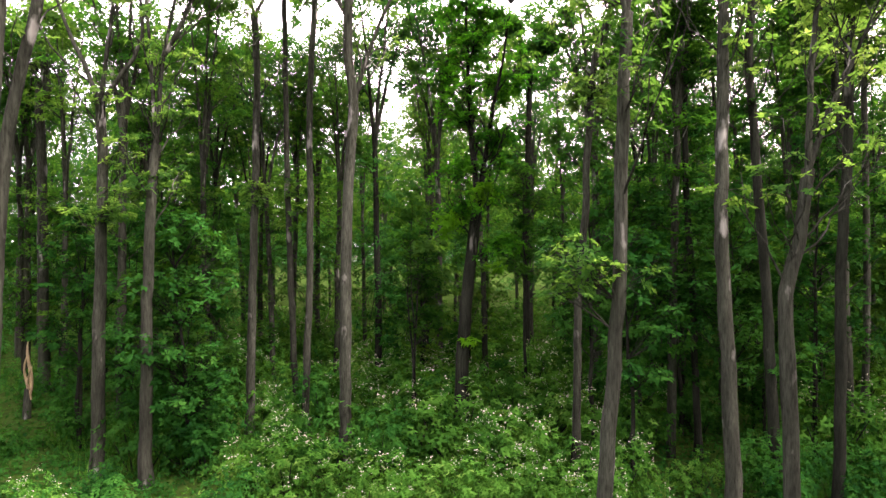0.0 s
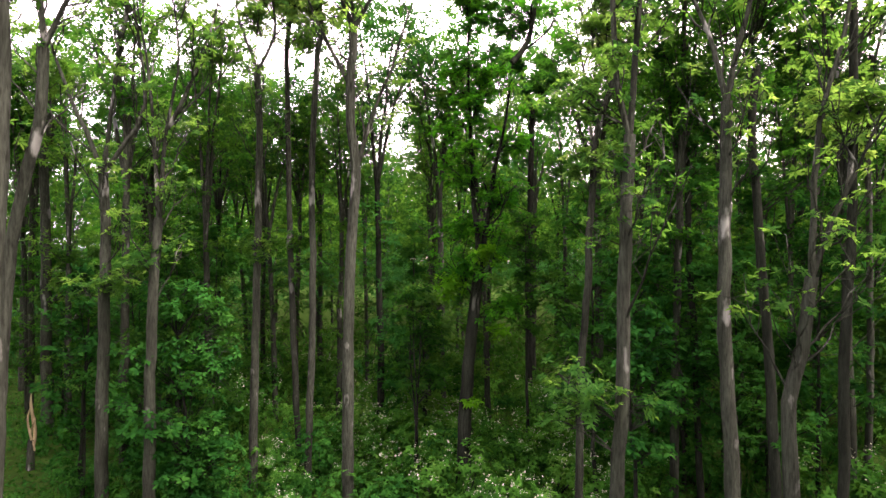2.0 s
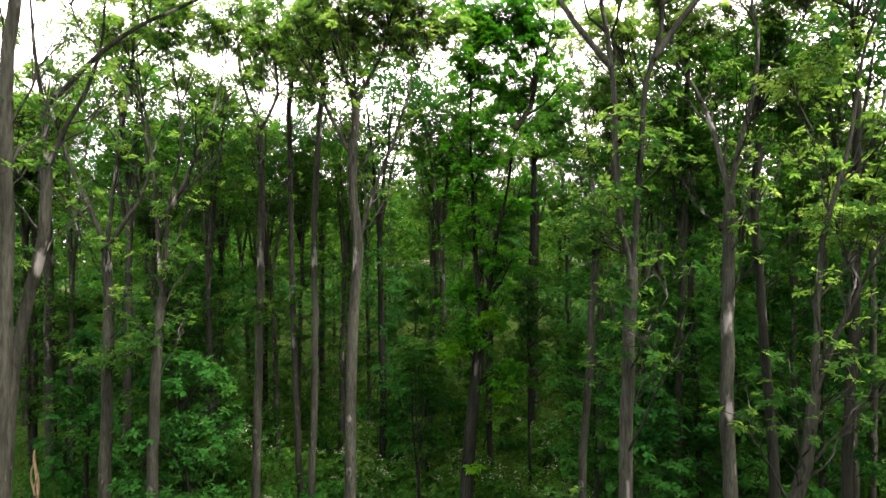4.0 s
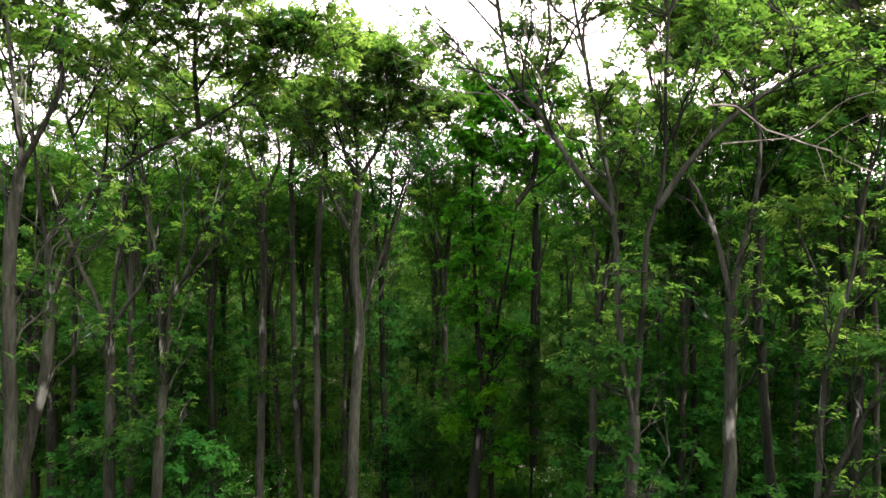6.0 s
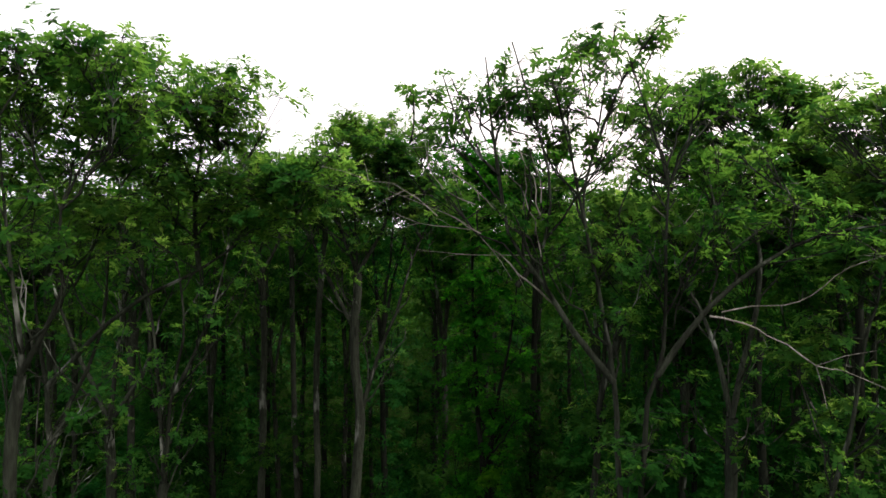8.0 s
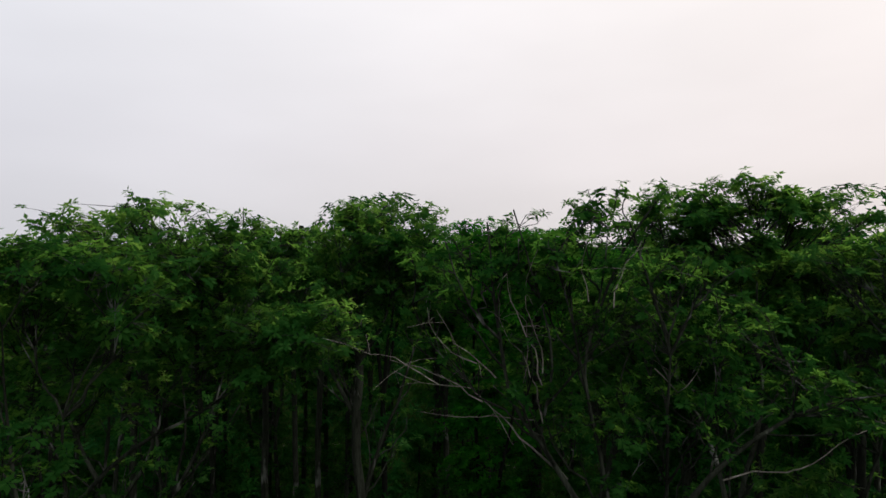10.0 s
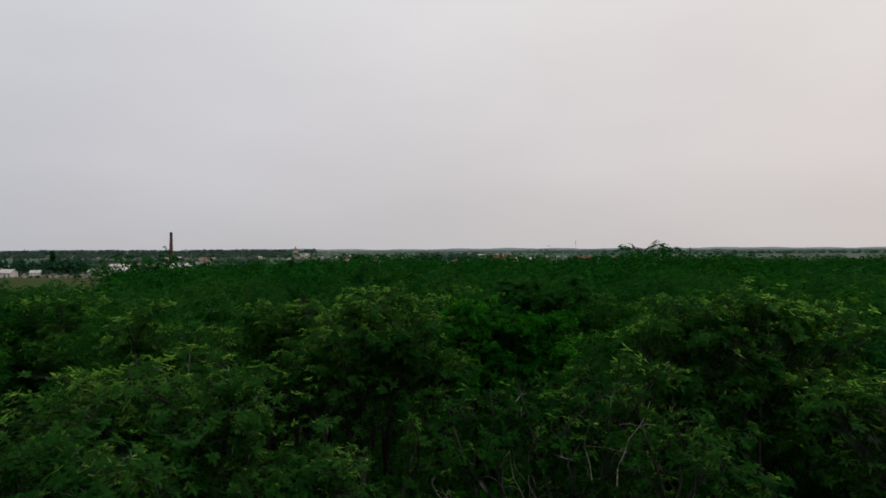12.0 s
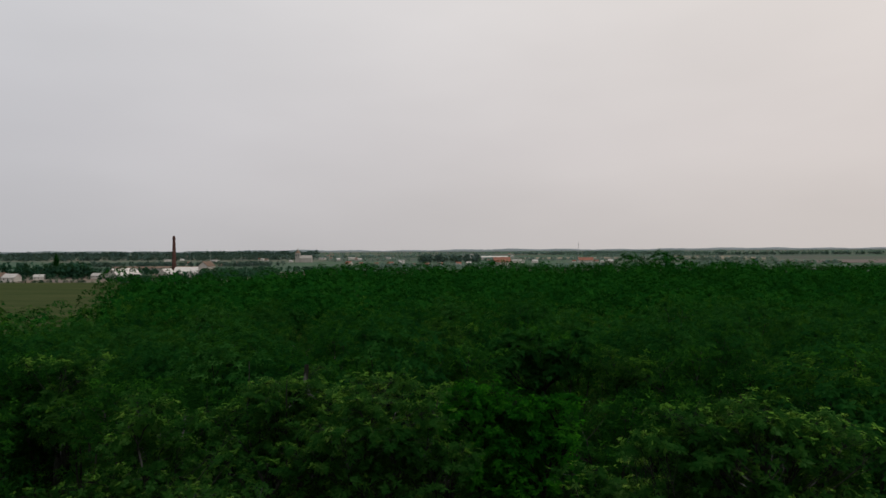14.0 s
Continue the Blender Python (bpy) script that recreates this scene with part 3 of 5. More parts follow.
def sapling(seed, height, spread, label, leaf_mat, leaf=0.24, n=30, skirt=0.12, coarse=True):
    """A young understorey tree: a few thin stems, leafy almost to the ground."""
    rng = np.random.default_rng(seed)
    root = tagged(new("young_tree"), label, "young tree", "understorey trees")
    curves = []
    for i in range(int(rng.integers(1, 4))):
        a, out = rng.uniform(0, 6.28), spread * rng.uniform(0.1, 0.45)
        c = spline([(0, 0, -0.2), (np.cos(a) * out * 0.3, np.sin(a) * out * 0.3, height * 0.45), (np.cos(a) * out, np.sin(a) * out, height * rng.uniform(0.82, 0.97))], 0.8, rng, 0.03)
        curves.append(c)
        part("stem", quads(*tube(c, np.linspace(0.05 + 0.004 * height, 0.012, len(c)), 6)), BARK_DARK, root, smooth=True)
    crowns = []
    for f in np.linspace(skirt + 0.12, 0.92, 5):
        w = spread * (0.55 + 0.45 * np.sin(np.pi * min(1, f * 0.95))) * rng.uniform(0.8, 1.1)
        crowns.append((rng.normal(0, 0.25), rng.normal(0, 0.25), height * f, w, w, height * 0.13, n / 5))
    wood, foliage = grow(curves, crowns, rng, leaf=leaf * 0.92, twigs=10, sprays=1.4, blades=6, coarse=coarse, puff=0.62)
    part("branchwork", wood, BARK_DARK, root, kind="stuff")
    part("crown", foliage, leaf_mat, root, kind="stuff")
    return root


def shrub(seed, height, spread, label, leaf_mat, leaf=0.15, count=150, flowers=0):
    """A low mound of stems and leaves."""
    rng = np.random.default_rng(seed)
    root = tagged(new("shrub"), label, "shrub", "undergrowth shrubs")
    wood = Sheaf()
    lobes = [(*rng.normal(0, spread * 0.4, 2), height * rng.uniform(0.35, 0.7)) for _ in range(5)]
    C = []
    for x, y, z in lobes:
        wood.add(*tube([(x * 0.2, y * 0.2, -0.1), (x * 0.7, y * 0.7, z * 0.6), (x, y, z)], [0.02, 0.014, 0.006], 4))
        C.append(in_ellipsoid(rng, count // 5, (x, y, z), (spread * 0.42, spread * 0.42, height * 0.4), 6.0))
    O = np.concatenate([(c - np.array(l)) / [spread * 0.55, spread * 0.55, height * 0.42] for c, l in zip(C, lobes)])
    C = np.concatenate(C)
    O = O / (np.linalg.norm(O, axis=1)[:, None] + 1e-6)
    O, C = O[C[:, 2] > 0.03], C[C[:, 2] > 0.03]
    part("stemwork", wood.mesh(), BARK_DARK, root, kind="stuff")
    part("foliage", quads(*stars(C, skyward(O * 1.6, rng, 0.7), 6, leaf * 0.72, leaf * 0.5, rng, 0.2, True)), leaf_mat, root, kind="stuff")
    if flowers:
        top = C[np.argsort(C[:, 2])[-flowers * 3 :]][rng.permutation(flowers * 3)[:flowers]]
        part("blossom", quads(*leaf_quads(top + [0, 0, 0.06], 7, 0.035, 0.035, rng, droop=-0.1, spread=0.05)), FLOWER, root, "white flower heads", "stuff")
    return root


# ---- ground ----
def wood_west(y):
    """Where the wood ends on the field side."""
    return -85.0 if y < 92 else -58 - 0.5 * (y - 92)


def ground_sheet():
    rng = np.random.default_rng(5)
    rows = np.concatenate([np.linspace(-4800, -120, 8), np.linspace(-90, 150, 49), np.linspace(190, 4800, 24)])
    cols = np.concatenate([np.linspace(-4800, -160, 10), np.linspace(-120, 120, 49), np.linspace(160, 4800, 10)])
    X, Y = np.meshgrid(cols, rows)
    near = np.exp(-((X / 90) ** 2 + (Y / 110) ** 2))
    Z = near * (0.18 * np.sin(X * 0.31 + 1.3) * np.cos(Y * 0.27) + 0.1 * np.sin(X * 0.11 - Y * 0.17))
    V = np.stack([X, Y, Z - 0.05], -1).reshape(-1, 3)
    w = len(cols)
    i, j = np.meshgrid(np.arange(len(rows) - 1), np.arange(w - 1), indexing="ij")
    a = i * w + j
    F = np.stack([a, a + 1, a + w + 1, a + w], -1).reshape(-1, 4)
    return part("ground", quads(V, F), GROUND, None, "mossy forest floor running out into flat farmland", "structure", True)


tagged(ground_sheet(), category="ground")


def slab(name, corners, z, thick, mat, label):
    """A flat field with a raised edge."""
    bm = bmesh.new()
    lo = [bm.verts.new((x, y, z - thick)) for x, y in corners]
    hi = [bm.verts.new((x, y, z)) for x, y in corners]
    bm.faces.new(hi)
    for i in range(len(corners)):
        k = (i + 1) % len(corners)
        bm.faces.new((lo[i], lo[k], hi[k], hi[i]))
    return tagged(part(name, bm, mat, None, label, "structure"), category="field")


slab("field", [(-520, 80), (-88, 80), (-66, 98), (-106, 185), (-158, 290), (-205, 440), (-560, 450)], 0.7, 0.9, CROP, "flat olive-brown field of standing crop beside the wood")

slab("field", [(500, 1240), (640, 1200), (735, 1600), (560, 1650)], 0.3, 0.5, STUBBLE, "pale tan stubble field far out on the plain")
slab("field", [(90, 1330), (360, 1310), (385, 1460), (85, 1500)], 0.3, 0.5, STUBBLE, "long pale field beyond the town")
slab("field", [(520, 900), (760, 890), (800, 1060), (560, 1090)], 0.3, 0.5, PLOUGH, "strips of bare ploughed soil on the plain")

# ---- the nearest trees ----
hero_tree("tall grey locust tree leaning over beside the clearing", 11.2, 0.14, seed=11, leaf=0.125, leafy=0.64, fan_count=5, leaf_mat=LEAF_CROWN,
    stems=[[(-8.7, -0.2), (-8.29, 7.14), (-8.08, 9.36), (-7.59, 11.41), (-7.53, 12.68)],
           [(-7.56, 12.74), (-7.67, 13.85), (-7.93, 15.3), (-8.09, 16.78)],
           [(-7.53, 12.74), (-7.24, 13.53), (-6.77, 14.9), (-6.82, 16.78)],
           [(-7.35, 13.87), (-6.29, 15.3), (-4.91, 16.04), (-3.75, 16.89), (-2.9, 17.41)],
           [(-5.1, 16.0), (-4.9, 17.2), (-4.7, 18.2), (-4.65, 18.7)],
           [(-6.8, 16.6), (-6.2, 17.6), (-5.7, 18.6), (-5.5, 19.5)]],
    crowns=[(-5.6, -0.9, 19.0, 1.2, 1.1, 1.3, 24), (-4.3, -0.4, 19.0, 0.8, 0.8, 0.9, 18), (-7.0, -0.6, 18.8, 1.2, 1.1, 1.2, 22), (-6.2, -0.3, 17.0, 2.0, 1.3, 1.0, 22), (-7.4, -0.3, 17.8, 1.2, 1.0, 0.9, 13), (-5.1, -0.3, 17.8, 1.0, 0.9, 0.8, 12), (-3.6, -0.2, 17.8, 0.7, 0.6, 0.7, 9), (-2.8, 0, 17.8, 1.2, 0.9, 0.6, 15), (-3.9, 0.2, 17.0, 1.2, 1.0, 0.7, 13)])
hero_tree("pale straight locust trunk with a rounded leafy crown", 8.1, 0.11, seed=12, leaf=0.115, leafy=0.95, leaf_mat=LEAF_CROWN,
    stems=[[(-6.5, -0.2), (-6.2, 6.8), (-6.05, 9.5), (-5.99, 11.53), (-5.99, 13.83), (-5.85, 14.74)],
           [(-5.85, 14.74), (-5.81, 15.36), (-5.89, 16.83), (-5.85, 18.2)],
           [(-5.85, 14.74), (-5.5, 15.36), (-5.24, 15.97), (-5.24, 16.98), (-4.55, 18.2)]],
    crowns=[(-6.1, 0.3, 18.6, 0.7, 0.8, 1.0, 8), (-4.9, 0.6, 19.0, 0.5, 0.5, 0.8, 7), (-6.4, 0, 13.1, 0.4, 0.8, 0.3, 4)])
hero_tree("slim brown-barked tree forking into three thin limbs", 18, 0.2, seed=13,
    stems=[[(-10.39, -0.2), (-10.39, 0.72), (-10.35, 4.11), (-10.3, 6.66), (-10.23, 9.21), (-10.3, 11.17)],
           [(-10.3, 11.17), (-10.78, 12.44), (-11.49, 14.23), (-12.24, 16.72)],
           [(-10.3, 11.17), (-10.1, 14.31), (-10.03, 14.85), (-10.54, 16.72)],
           [(-10.27, 11.08), (-9.67, 12.1), (-9.08, 13.29), (-9.43, 16.04), (-9.69, 17.74)],
           [(-10.28, 14.85), (-9.43, 16.85), (-9.26, 18.55), (-9.43, 19.91)]],
    crowns=[(-9.5, 0, 19.5, 1.4, 1.2, 1.2, 9), (-9.7, 0, 17.8, 1.8, 1.4, 1.5, 9), (-10.3, 0, 8.2, 0.8, 0.8, 1.0, 6), (-8.8, 1.0, 18.0, 2.0, 1.6, 1.9, 9)])
hero_tree("slender pale-patched tree with a high V-shaped fork", 17, 0.18, seed=14,
    stems=[[(-8.44, -0.2), (-8.44, 2.66), (-8.38, 5.87), (-8.28, 8.28), (-8.14, 9.8)],
           [(-8.14, 9.8), (-8.38, 12.29), (-8.57, 13.9), (-8.83, 15.24), (-9.23, 17.33)],
           [(-8.14, 9.8), (-7.9, 12.29), (-7.53, 13.9), (-7.54, 15.24), (-7.87, 17.0)],
           [(-7.87, 12.03), (-7.38, 13.15), (-6.66, 14.92), (-6.26, 16.36)]],
    crowns=[(-7.2, 0, 18.3, 1.8, 1.5, 1.5, 12), (-7.0, 0, 17.6, 1.8, 1.4, 1.4, 11), (-8.5, 0, 8.6, 0.8, 0.8, 0.6, 6)])
hero_tree("thin dark pole tree with a small forked top", 22.3, 0.17, seed=15, bark=BARK,
    stems=[[(-7.18, -0.2), (-7.14, 3.47), (-7.03, 7.68), (-6.93, 12.95), (-7.01, 15.54)],
           [(-7.01, 15.54), (-7.58, 17.22), (-7.79, 18.48), (-7.68, 20.78)],
           [(-7.01, 15.54), (-6.32, 16.8), (-6.32, 17.85), (-6.2, 20.15)]],
    crowns=[(-6.7, 0, 18.7, 1.8, 1.4, 1.6, 26), (-6.9, 0, 9.0, 0.5, 0.8, 0.8, 5)])
hero_tree("thin dark tree growing close to another pole tree", 24.5, 0.14, seed=16, bark=BARK,
    stems=[[(-5.99, -0.2), (-6.22, 5.46), (-6.39, 10.09), (-6.45, 14.71), (-6.48, 16.99), (-6.24, 17.18), (-6.12, 20.19)]],
    crowns=[(-6.2, 0, 18.7, 1.9, 1.5, 1.5, 22), (-6.1, 0, 8.7, 0.9, 0.8, 1.4, 5)])
hero_tree("thin straight pole tree in the undergrowth", 22, 0.14, seed=17, bark=BARK,
    stems=[[(-5.07, -0.2), (-4.97, 3.52), (-4.86, 7.67), (-4.9, 11.83), (-4.67, 16.3), (-4.56, 16.73), (-4.67, 19.43)]],
    crowns=[(-4.7, 0, 18.7, 1.6, 1.2, 1.6, 24)])
hero_tree("tall straight tree with lichen-pale bark and fan crown", 18.5, 0.2, seed=18,
    stems=[[(-3.04, -0.2), (-3.02, 4.04), (-2.99, 6.66), (-2.9, 9.28), (-2.76, 11.14), (-2.9, 12.71), (-2.93, 13.97), (-2.84, 15.66)],
           [(-2.76, 11.05), (-2.36, 12.71), (-1.66, 14.46), (-1.14, 16.12), (-0.61, 17.32)],
           [(-2.93, 13.97), (-3.67, 15.33), (-4.28, 16.73), (-4.45, 17.84)],
           [(-2.84, 15.66), (-3.4, 17.14), (-3.92, 18.54)],
           [(-2.84, 15.66), (-2.0, 17.14), (-1.65, 18.54)],
           [(-2.84, 15.66), (-2.88, 17.84), (-2.7, 19.41)]],
    crowns=[(-0.6, 0.6, 18.4, 1.3, 1.1, 1.2, 18), (-2.5, 0.4, 18.1, 2.3, 1.5, 1.4, 34), (-2.4, 0, 19.4, 2.0, 1.6, 1.0, 24), (-2.3, 0.8, 20.15, 1.9, 1.5, 0.7, 24)])
hero_tree("stout dark oak thick with bright green leafy shoots", 20.7, 0.27, seed=19, bark=BARK_DARK, leaf_mat=LEAF_IVY, leaf=0.16,
    stems=[[(0.61, -0.20), (0.61, 0.71), (0.70, 3.70), (0.96, 6.43), (1.19, 8.29)],
           [(1.19, 8.29), (1.00, 10.52), (0.86, 13.31), (0.80, 15.18), (0.78, 17.66)],
           [(1.19, 8.29), (1.52, 10.33), (1.68, 11.63), (2.07, 13.31), (2.27, 15.18), (2.34, 15.23)],
           [(2.34, 15.23), (2.83, 15.98), (3.12, 17.29), (3.61, 18.59), (2.94, 19.55)]],
    crowns=[(0.9, 0, 9.7, 0.9, 0.8, 0.9, 9), (1.7, 0, 10.6, 0.9, 0.8, 1.0, 9), (0.5, 0, 11.5, 0.8, 0.8, 1.0, 9), (2.2, 0, 12.6, 0.9, 0.8, 1.0, 9), (1.0, 0, 15.2, 1.0, 0.8, 1.2, 11), (2.9, 0, 18.9, 1.2, 1.0, 0.9, 14), (0.99, 0, 13.87, 0.8, 0.8, 1.3, 9), (0.99, 0, 17.23, 1.0, 0.8, 1.9, 14), (2.64, 0, 16.81, 1.1, 0.9, 1.2, 9), (1.32, 0, 17.76, 1.2, 1.0, 1.6, 12), (1.54, 0.4, 19.54, 1.3, 1.0, 0.9, 14), (2.64, 0.3, 17.97, 1.3, 1.0, 1.4, 14), (0.33, 0.6, 19.02, 1.2, 1.0, 1.1, 12), (0.77, 0, 8.21, 1.2, 0.9, 0.9, 8), (1.87, 0, 7.00, 0.7, 0.8, 0.9, 6), (0.99, 0, 12.93, 1.2, 0.9, 1.1, 8)])
hero_tree("distant dark-trunked tree with a Y-shaped fork", 34, 0.22, seed=20, leaf_mat=LEAF_HEAD, leafy=0.95, bark=BARK_DARK, leaf=0.24,
    stems=[[(4.75, -0.2), (4.75, 0.76), (4.75, 8.15), (4.85, 12.96), (4.94, 16.82)],
           [(4.94, 16.82), (4.37, 18.2), (3.72, 19.3)],
           [(4.94, 16.82), (5.97, 18.2), (6.45, 19.3)]],
    crowns=[(4.3, 0, 18.8, 2.7, 2.2, 1.6, 30), (4.0, 0, 12.2, 1.6, 1.3, 1.8, 8)])
hero_tree("old furrowed locust with bare limbs and sparse leaves", 10.2, 0.15, seed=21, leaf=0.12, leafy=0.62, leaf_mat=LEAF_CROWN, deep=0.3, thin_above=14.6, fan_count=4, fan_top=19.5,
    stems=[[(2.65, -0.2), (2.75, 2.56), (2.9, 4.8), (3.02, 6.43), (3.04, 8.17), (3.09, 9.61), (3.14, 10.84)],
           [(3.14, 10.79), (2.92, 11.75), (2.77, 14.2), (2.73, 14.2), (2.51, 15.75), (2.27, 16.8), (2.28, 17.5), (2.5, 18.5), (2.62, 19.6)],
           [(2.73, 14.11), (2.07, 15.07), (1.5, 15.99), (1.01, 16.71), (0.72, 18.55)],
           [(3.14, 10.79), (3.26, 12.75), (3.23, 12.66), (3.3, 13.92), (3.57, 14.78), (3.57, 16.52), (3.61, 17.49), (3.47, 18.07)],
           [(3.42, 14.11), (4.29, 15.46), (5.16, 16.18), (6.12, 16.66), (7.08, 16.82)],
           [(1.6, 15.95), (1.72, 17.2), (1.5, 18.4), (1.05, 19.9)],
           [(0.95, 16.9), (0.78, 18.2), (0.62, 19.7)],
           [(2.28, 16.9), (2.05, 17.9), (1.7, 19.3)],
           [(0.8, 17.6), (0.3, 18.3), (-0.1, 19.4)],
           [(3.5, 17.6), (3.3, 18.6), (2.95, 19.7)],
           [(2.45, 18.2), (2.85, 19.2), (3.5, 20.2)]],
    crowns=[(0.1, 0, 18.8, 0.9, 0.8, 0.9, 11), (1.3, 0.4, 19.0, 0.8, 0.8, 0.9, 13), (3.5, -0.3, 20.0, 0.3, 0.3, 0.35, 4), (2.5, 0, 20.0, 0.5, 0.4, 0.5, 7), (2.7, 0, 19.2, 1.1, 0.9, 1.4, 16), (2.9, 0, 16.4, 0.8, 0.8, 1.4, 12), (5.0, 0, 17.7, 1.1, 0.9, 0.8, 14), (6.6, 0, 16.4, 0.9, 0.8, 0.8, 10), (1.9, 0.2, 18.3, 0.8, 0.8, 1.0, 16), (1.9, 0.3, 16.6, 1.2, 0.9, 0.8, 14), (4.4, 0.4, 18.0, 1.2, 0.9, 1.1, 14), (3.2, 0.3, 18.4, 0.8, 0.8, 1.0, 12), (0.9, 0.6, 17.3, 1.3, 0.9, 0.7, 14), (3.1, 0.1, 12.3, 1.2, 1.0, 1.8, 15), (3.0, 0.0, 9.6, 0.8, 0.8, 1.2, 7), (2.5, 0.1, 6.4, 1.0, 0.8, 0.9, 8), (5.3, -0.4, 16.9, 1.7, 1.3, 0.8, 18)])
hero_tree("smooth grey tree with a tall forked crown", 14.3, 0.19, seed=22, leaf=0.15, leafy=0.8, leaf_mat=LEAF_CROWN,
    stems=[[(6.94, -0.2), (6.94, 0.86), (6.83, 3.32), (6.74, 5.34), (6.63, 7.37), (6.68, 9.39), (6.7, 11.42), (6.71, 12.42)],
           [(6.71, 12.42), (6.41, 14.17), (6.08, 15.12), (5.6, 15.93), (5.81, 16.95)],
           [(6.71, 12.42), (7.02, 13.77), (7.36, 14.98), (7.49, 16.2), (7.36, 16.95), (7.49, 19.5)]],
    crowns=[(5.7, 1.0, 20.0, 1.1, 1.1, 0.9, 24), (7.3, 1.0, 20.25, 1.3, 1.2, 0.8, 22), (9.1, 1.0, 20.1, 1.4, 1.2, 0.8, 18), (7.3, 0.6, 18.6, 2.4, 1.3, 0.8, 26), (5.6, 0.8, 18.9, 1.1, 1.0, 0.8, 12), (9.1, 0.8, 18.8, 1.3, 1.0, 0.9, 16), (8.3, 0.5, 17.4, 1.4, 1.1, 0.8, 14), (6.0, 0.4, 17.0, 1.2, 1.0, 0.8, 10)])
hero_tree("crooked brown tree bent midway and forked above", 11.6, 0.17, seed=23, leaf=0.135, leafy=0.85, leaf_mat=LEAF_CROWN,
    stems=[[(6.77, -0.2), (6.75, 1.98), (6.71, 3.97), (6.64, 5.95), (6.91, 6.93), (7.08, 8.36), (7.11, 8.63)],
           [(7.11, 8.63), (7.08, 9.67), (7.15, 11.31), (7.28, 11.24), (7.56, 12.88), (7.78, 14.74), (7.95, 15.39), (8.22, 16.92)],
           [(7.11, 8.63), (7.43, 9.45), (7.84, 10.44), (8.28, 11.64), (8.49, 11.79)]],
    crowns=[(8.6, 0.2, 17.6, 1.0, 0.9, 1.2, 20), (7.9, 0, 11.6, 0.8, 0.8, 0.9, 5), (8.7, 0.2, 18.95, 1.3, 1.0, 0.7, 18), (6.8, 0, 14.6, 0.7, 0.8, 0.7, 7), (7.6, -0.3, 16.4, 1.1, 0.9, 0.6, 12)])
hero_tree("slim dark tree half hidden by leafy branches", 14.7, 0.14, seed=24, leaf=0.16, bark=BARK_DARK,
    stems=[[(9.7, -0.2), (9.7, 0.69), (9.76, 3.91), (9.8, 6.69), (9.94, 9.47), (10.01, 12.1), (9.99, 14.98)]],
    crowns=[(10.0, 0, 12.1, 0.9, 0.8, 1.6, 8), (10.3, 0, 18.2, 1.1, 0.9, 0.8, 16)])
# darker leaf than most near crowns: the shade here is put into its colour
hero_tree("leaning brown tree standing in dark shade", 17.3, 0.16, seed=25, leaf_mat=LEAF, bark=BARK_DARK,
    stems=[[(9.65, -0.2), (9.44, 3.4), (9.33, 5.85), (9.0, 9.94), (8.84, 12.39), (8.99, 14.18)]],
    crowns=[(9.5, 0, 17.0, 1.1, 0.9, 1.5, 18), (9.8, 0, 11.1, 1.4, 1.1, 1.2, 9)])
hero_tree("thin pale-barked tree rising from grassy undergrowth", 17.4, 0.13, seed=26,
    stems=[[(3.83, -0.2), (3.88, 2.56), (3.94, 5.19), (4.12, 7.82), (4.24, 10.45), (4.45, 12.42), (4.95, 14.06), (4.98, 14.97)]],
    crowns=[(4.2, 0, 11.3, 1.0, 0.8, 1.3, 10), (4.5, 0, 15.5, 1.1, 0.9, 1.3, 14), (4.7, 0.3, 17.7, 1.5, 1.2, 1.3, 20)])
hero_tree("narrow tree clothed in leaves up its stem", 20, 0.12, seed=27, bark=BARK_DARK, leaf_mat=LEAF_DARK,
    stems=[[(8.52, -0.2), (8.42, 2.87), (8.27, 6.65), (8.1, 9.48), (8.05, 13.26), (7.95, 15.15), (8.03, 17.82)]],
    crowns=[(8.1, 0, 12.3, 0.8, 0.8, 2.1, 12), (8.2, 0, 8.8, 1.1, 0.9, 1.6, 12), (8.0, 0, 14.5, 0.7, 0.8, 1.2, 8)])
hero_tree("thin grey pole tree among dense leaves", 22, 0.13, seed=28,
    stems=[[(15.44, -0.2), (15.56, 4.56), (15.54, 8.71), (15.5, 12.87), (15.6, 15.98)]],
    crowns=[(15.7, 0, 14.3, 1.2, 1.0, 1.7, 12)])
hero_tree("thick pale-barked tree standing deep in the wood", 29, 0.26, seed=29, leaf=0.22,
    stems=[[(-19.33, -0.2), (-19.33, 0.83), (-19.39, 5.76), (-19.42, 10.69), (-19.55, 14.8), (-19.17, 14.12), (-19.44, 16.86)]],
    crowns=[(-19.4, 0, 18.8, 1.9, 1.5, 1.9, 12), (-17.4, 0, 8.2, 1.8, 1.5, 1.6, 12)])

# barkless broken boughs on the old locust
def bare_bough(line, r, depth, seed):
    rng = np.random.default_rng(seed)
    x0, z0 = line[0]
    P = [(x, depth + rng.normal(0, 0.12), z) for x, z in line]
    c = spline(P, 0.2, rng, 0.028)
    sh = Sheaf()
    sh.add(*tube(c, 0.72 * r * np.linspace(1.0, 0.3, len(c)), 6))
    for k in range(max(3, len(c) // 3)):
        q = c[rng.integers(len(c) // 3, len(c))]
        d = rng.normal(0, 1, 3) * [0.3, 0.3, 0.25]
        sh.add(*tube([q, q + d * 0.6 + [0, 0, 0.03], q + d * 1.2], [r * 0.25, r * 0.25, 0.003], 4))
    return sh


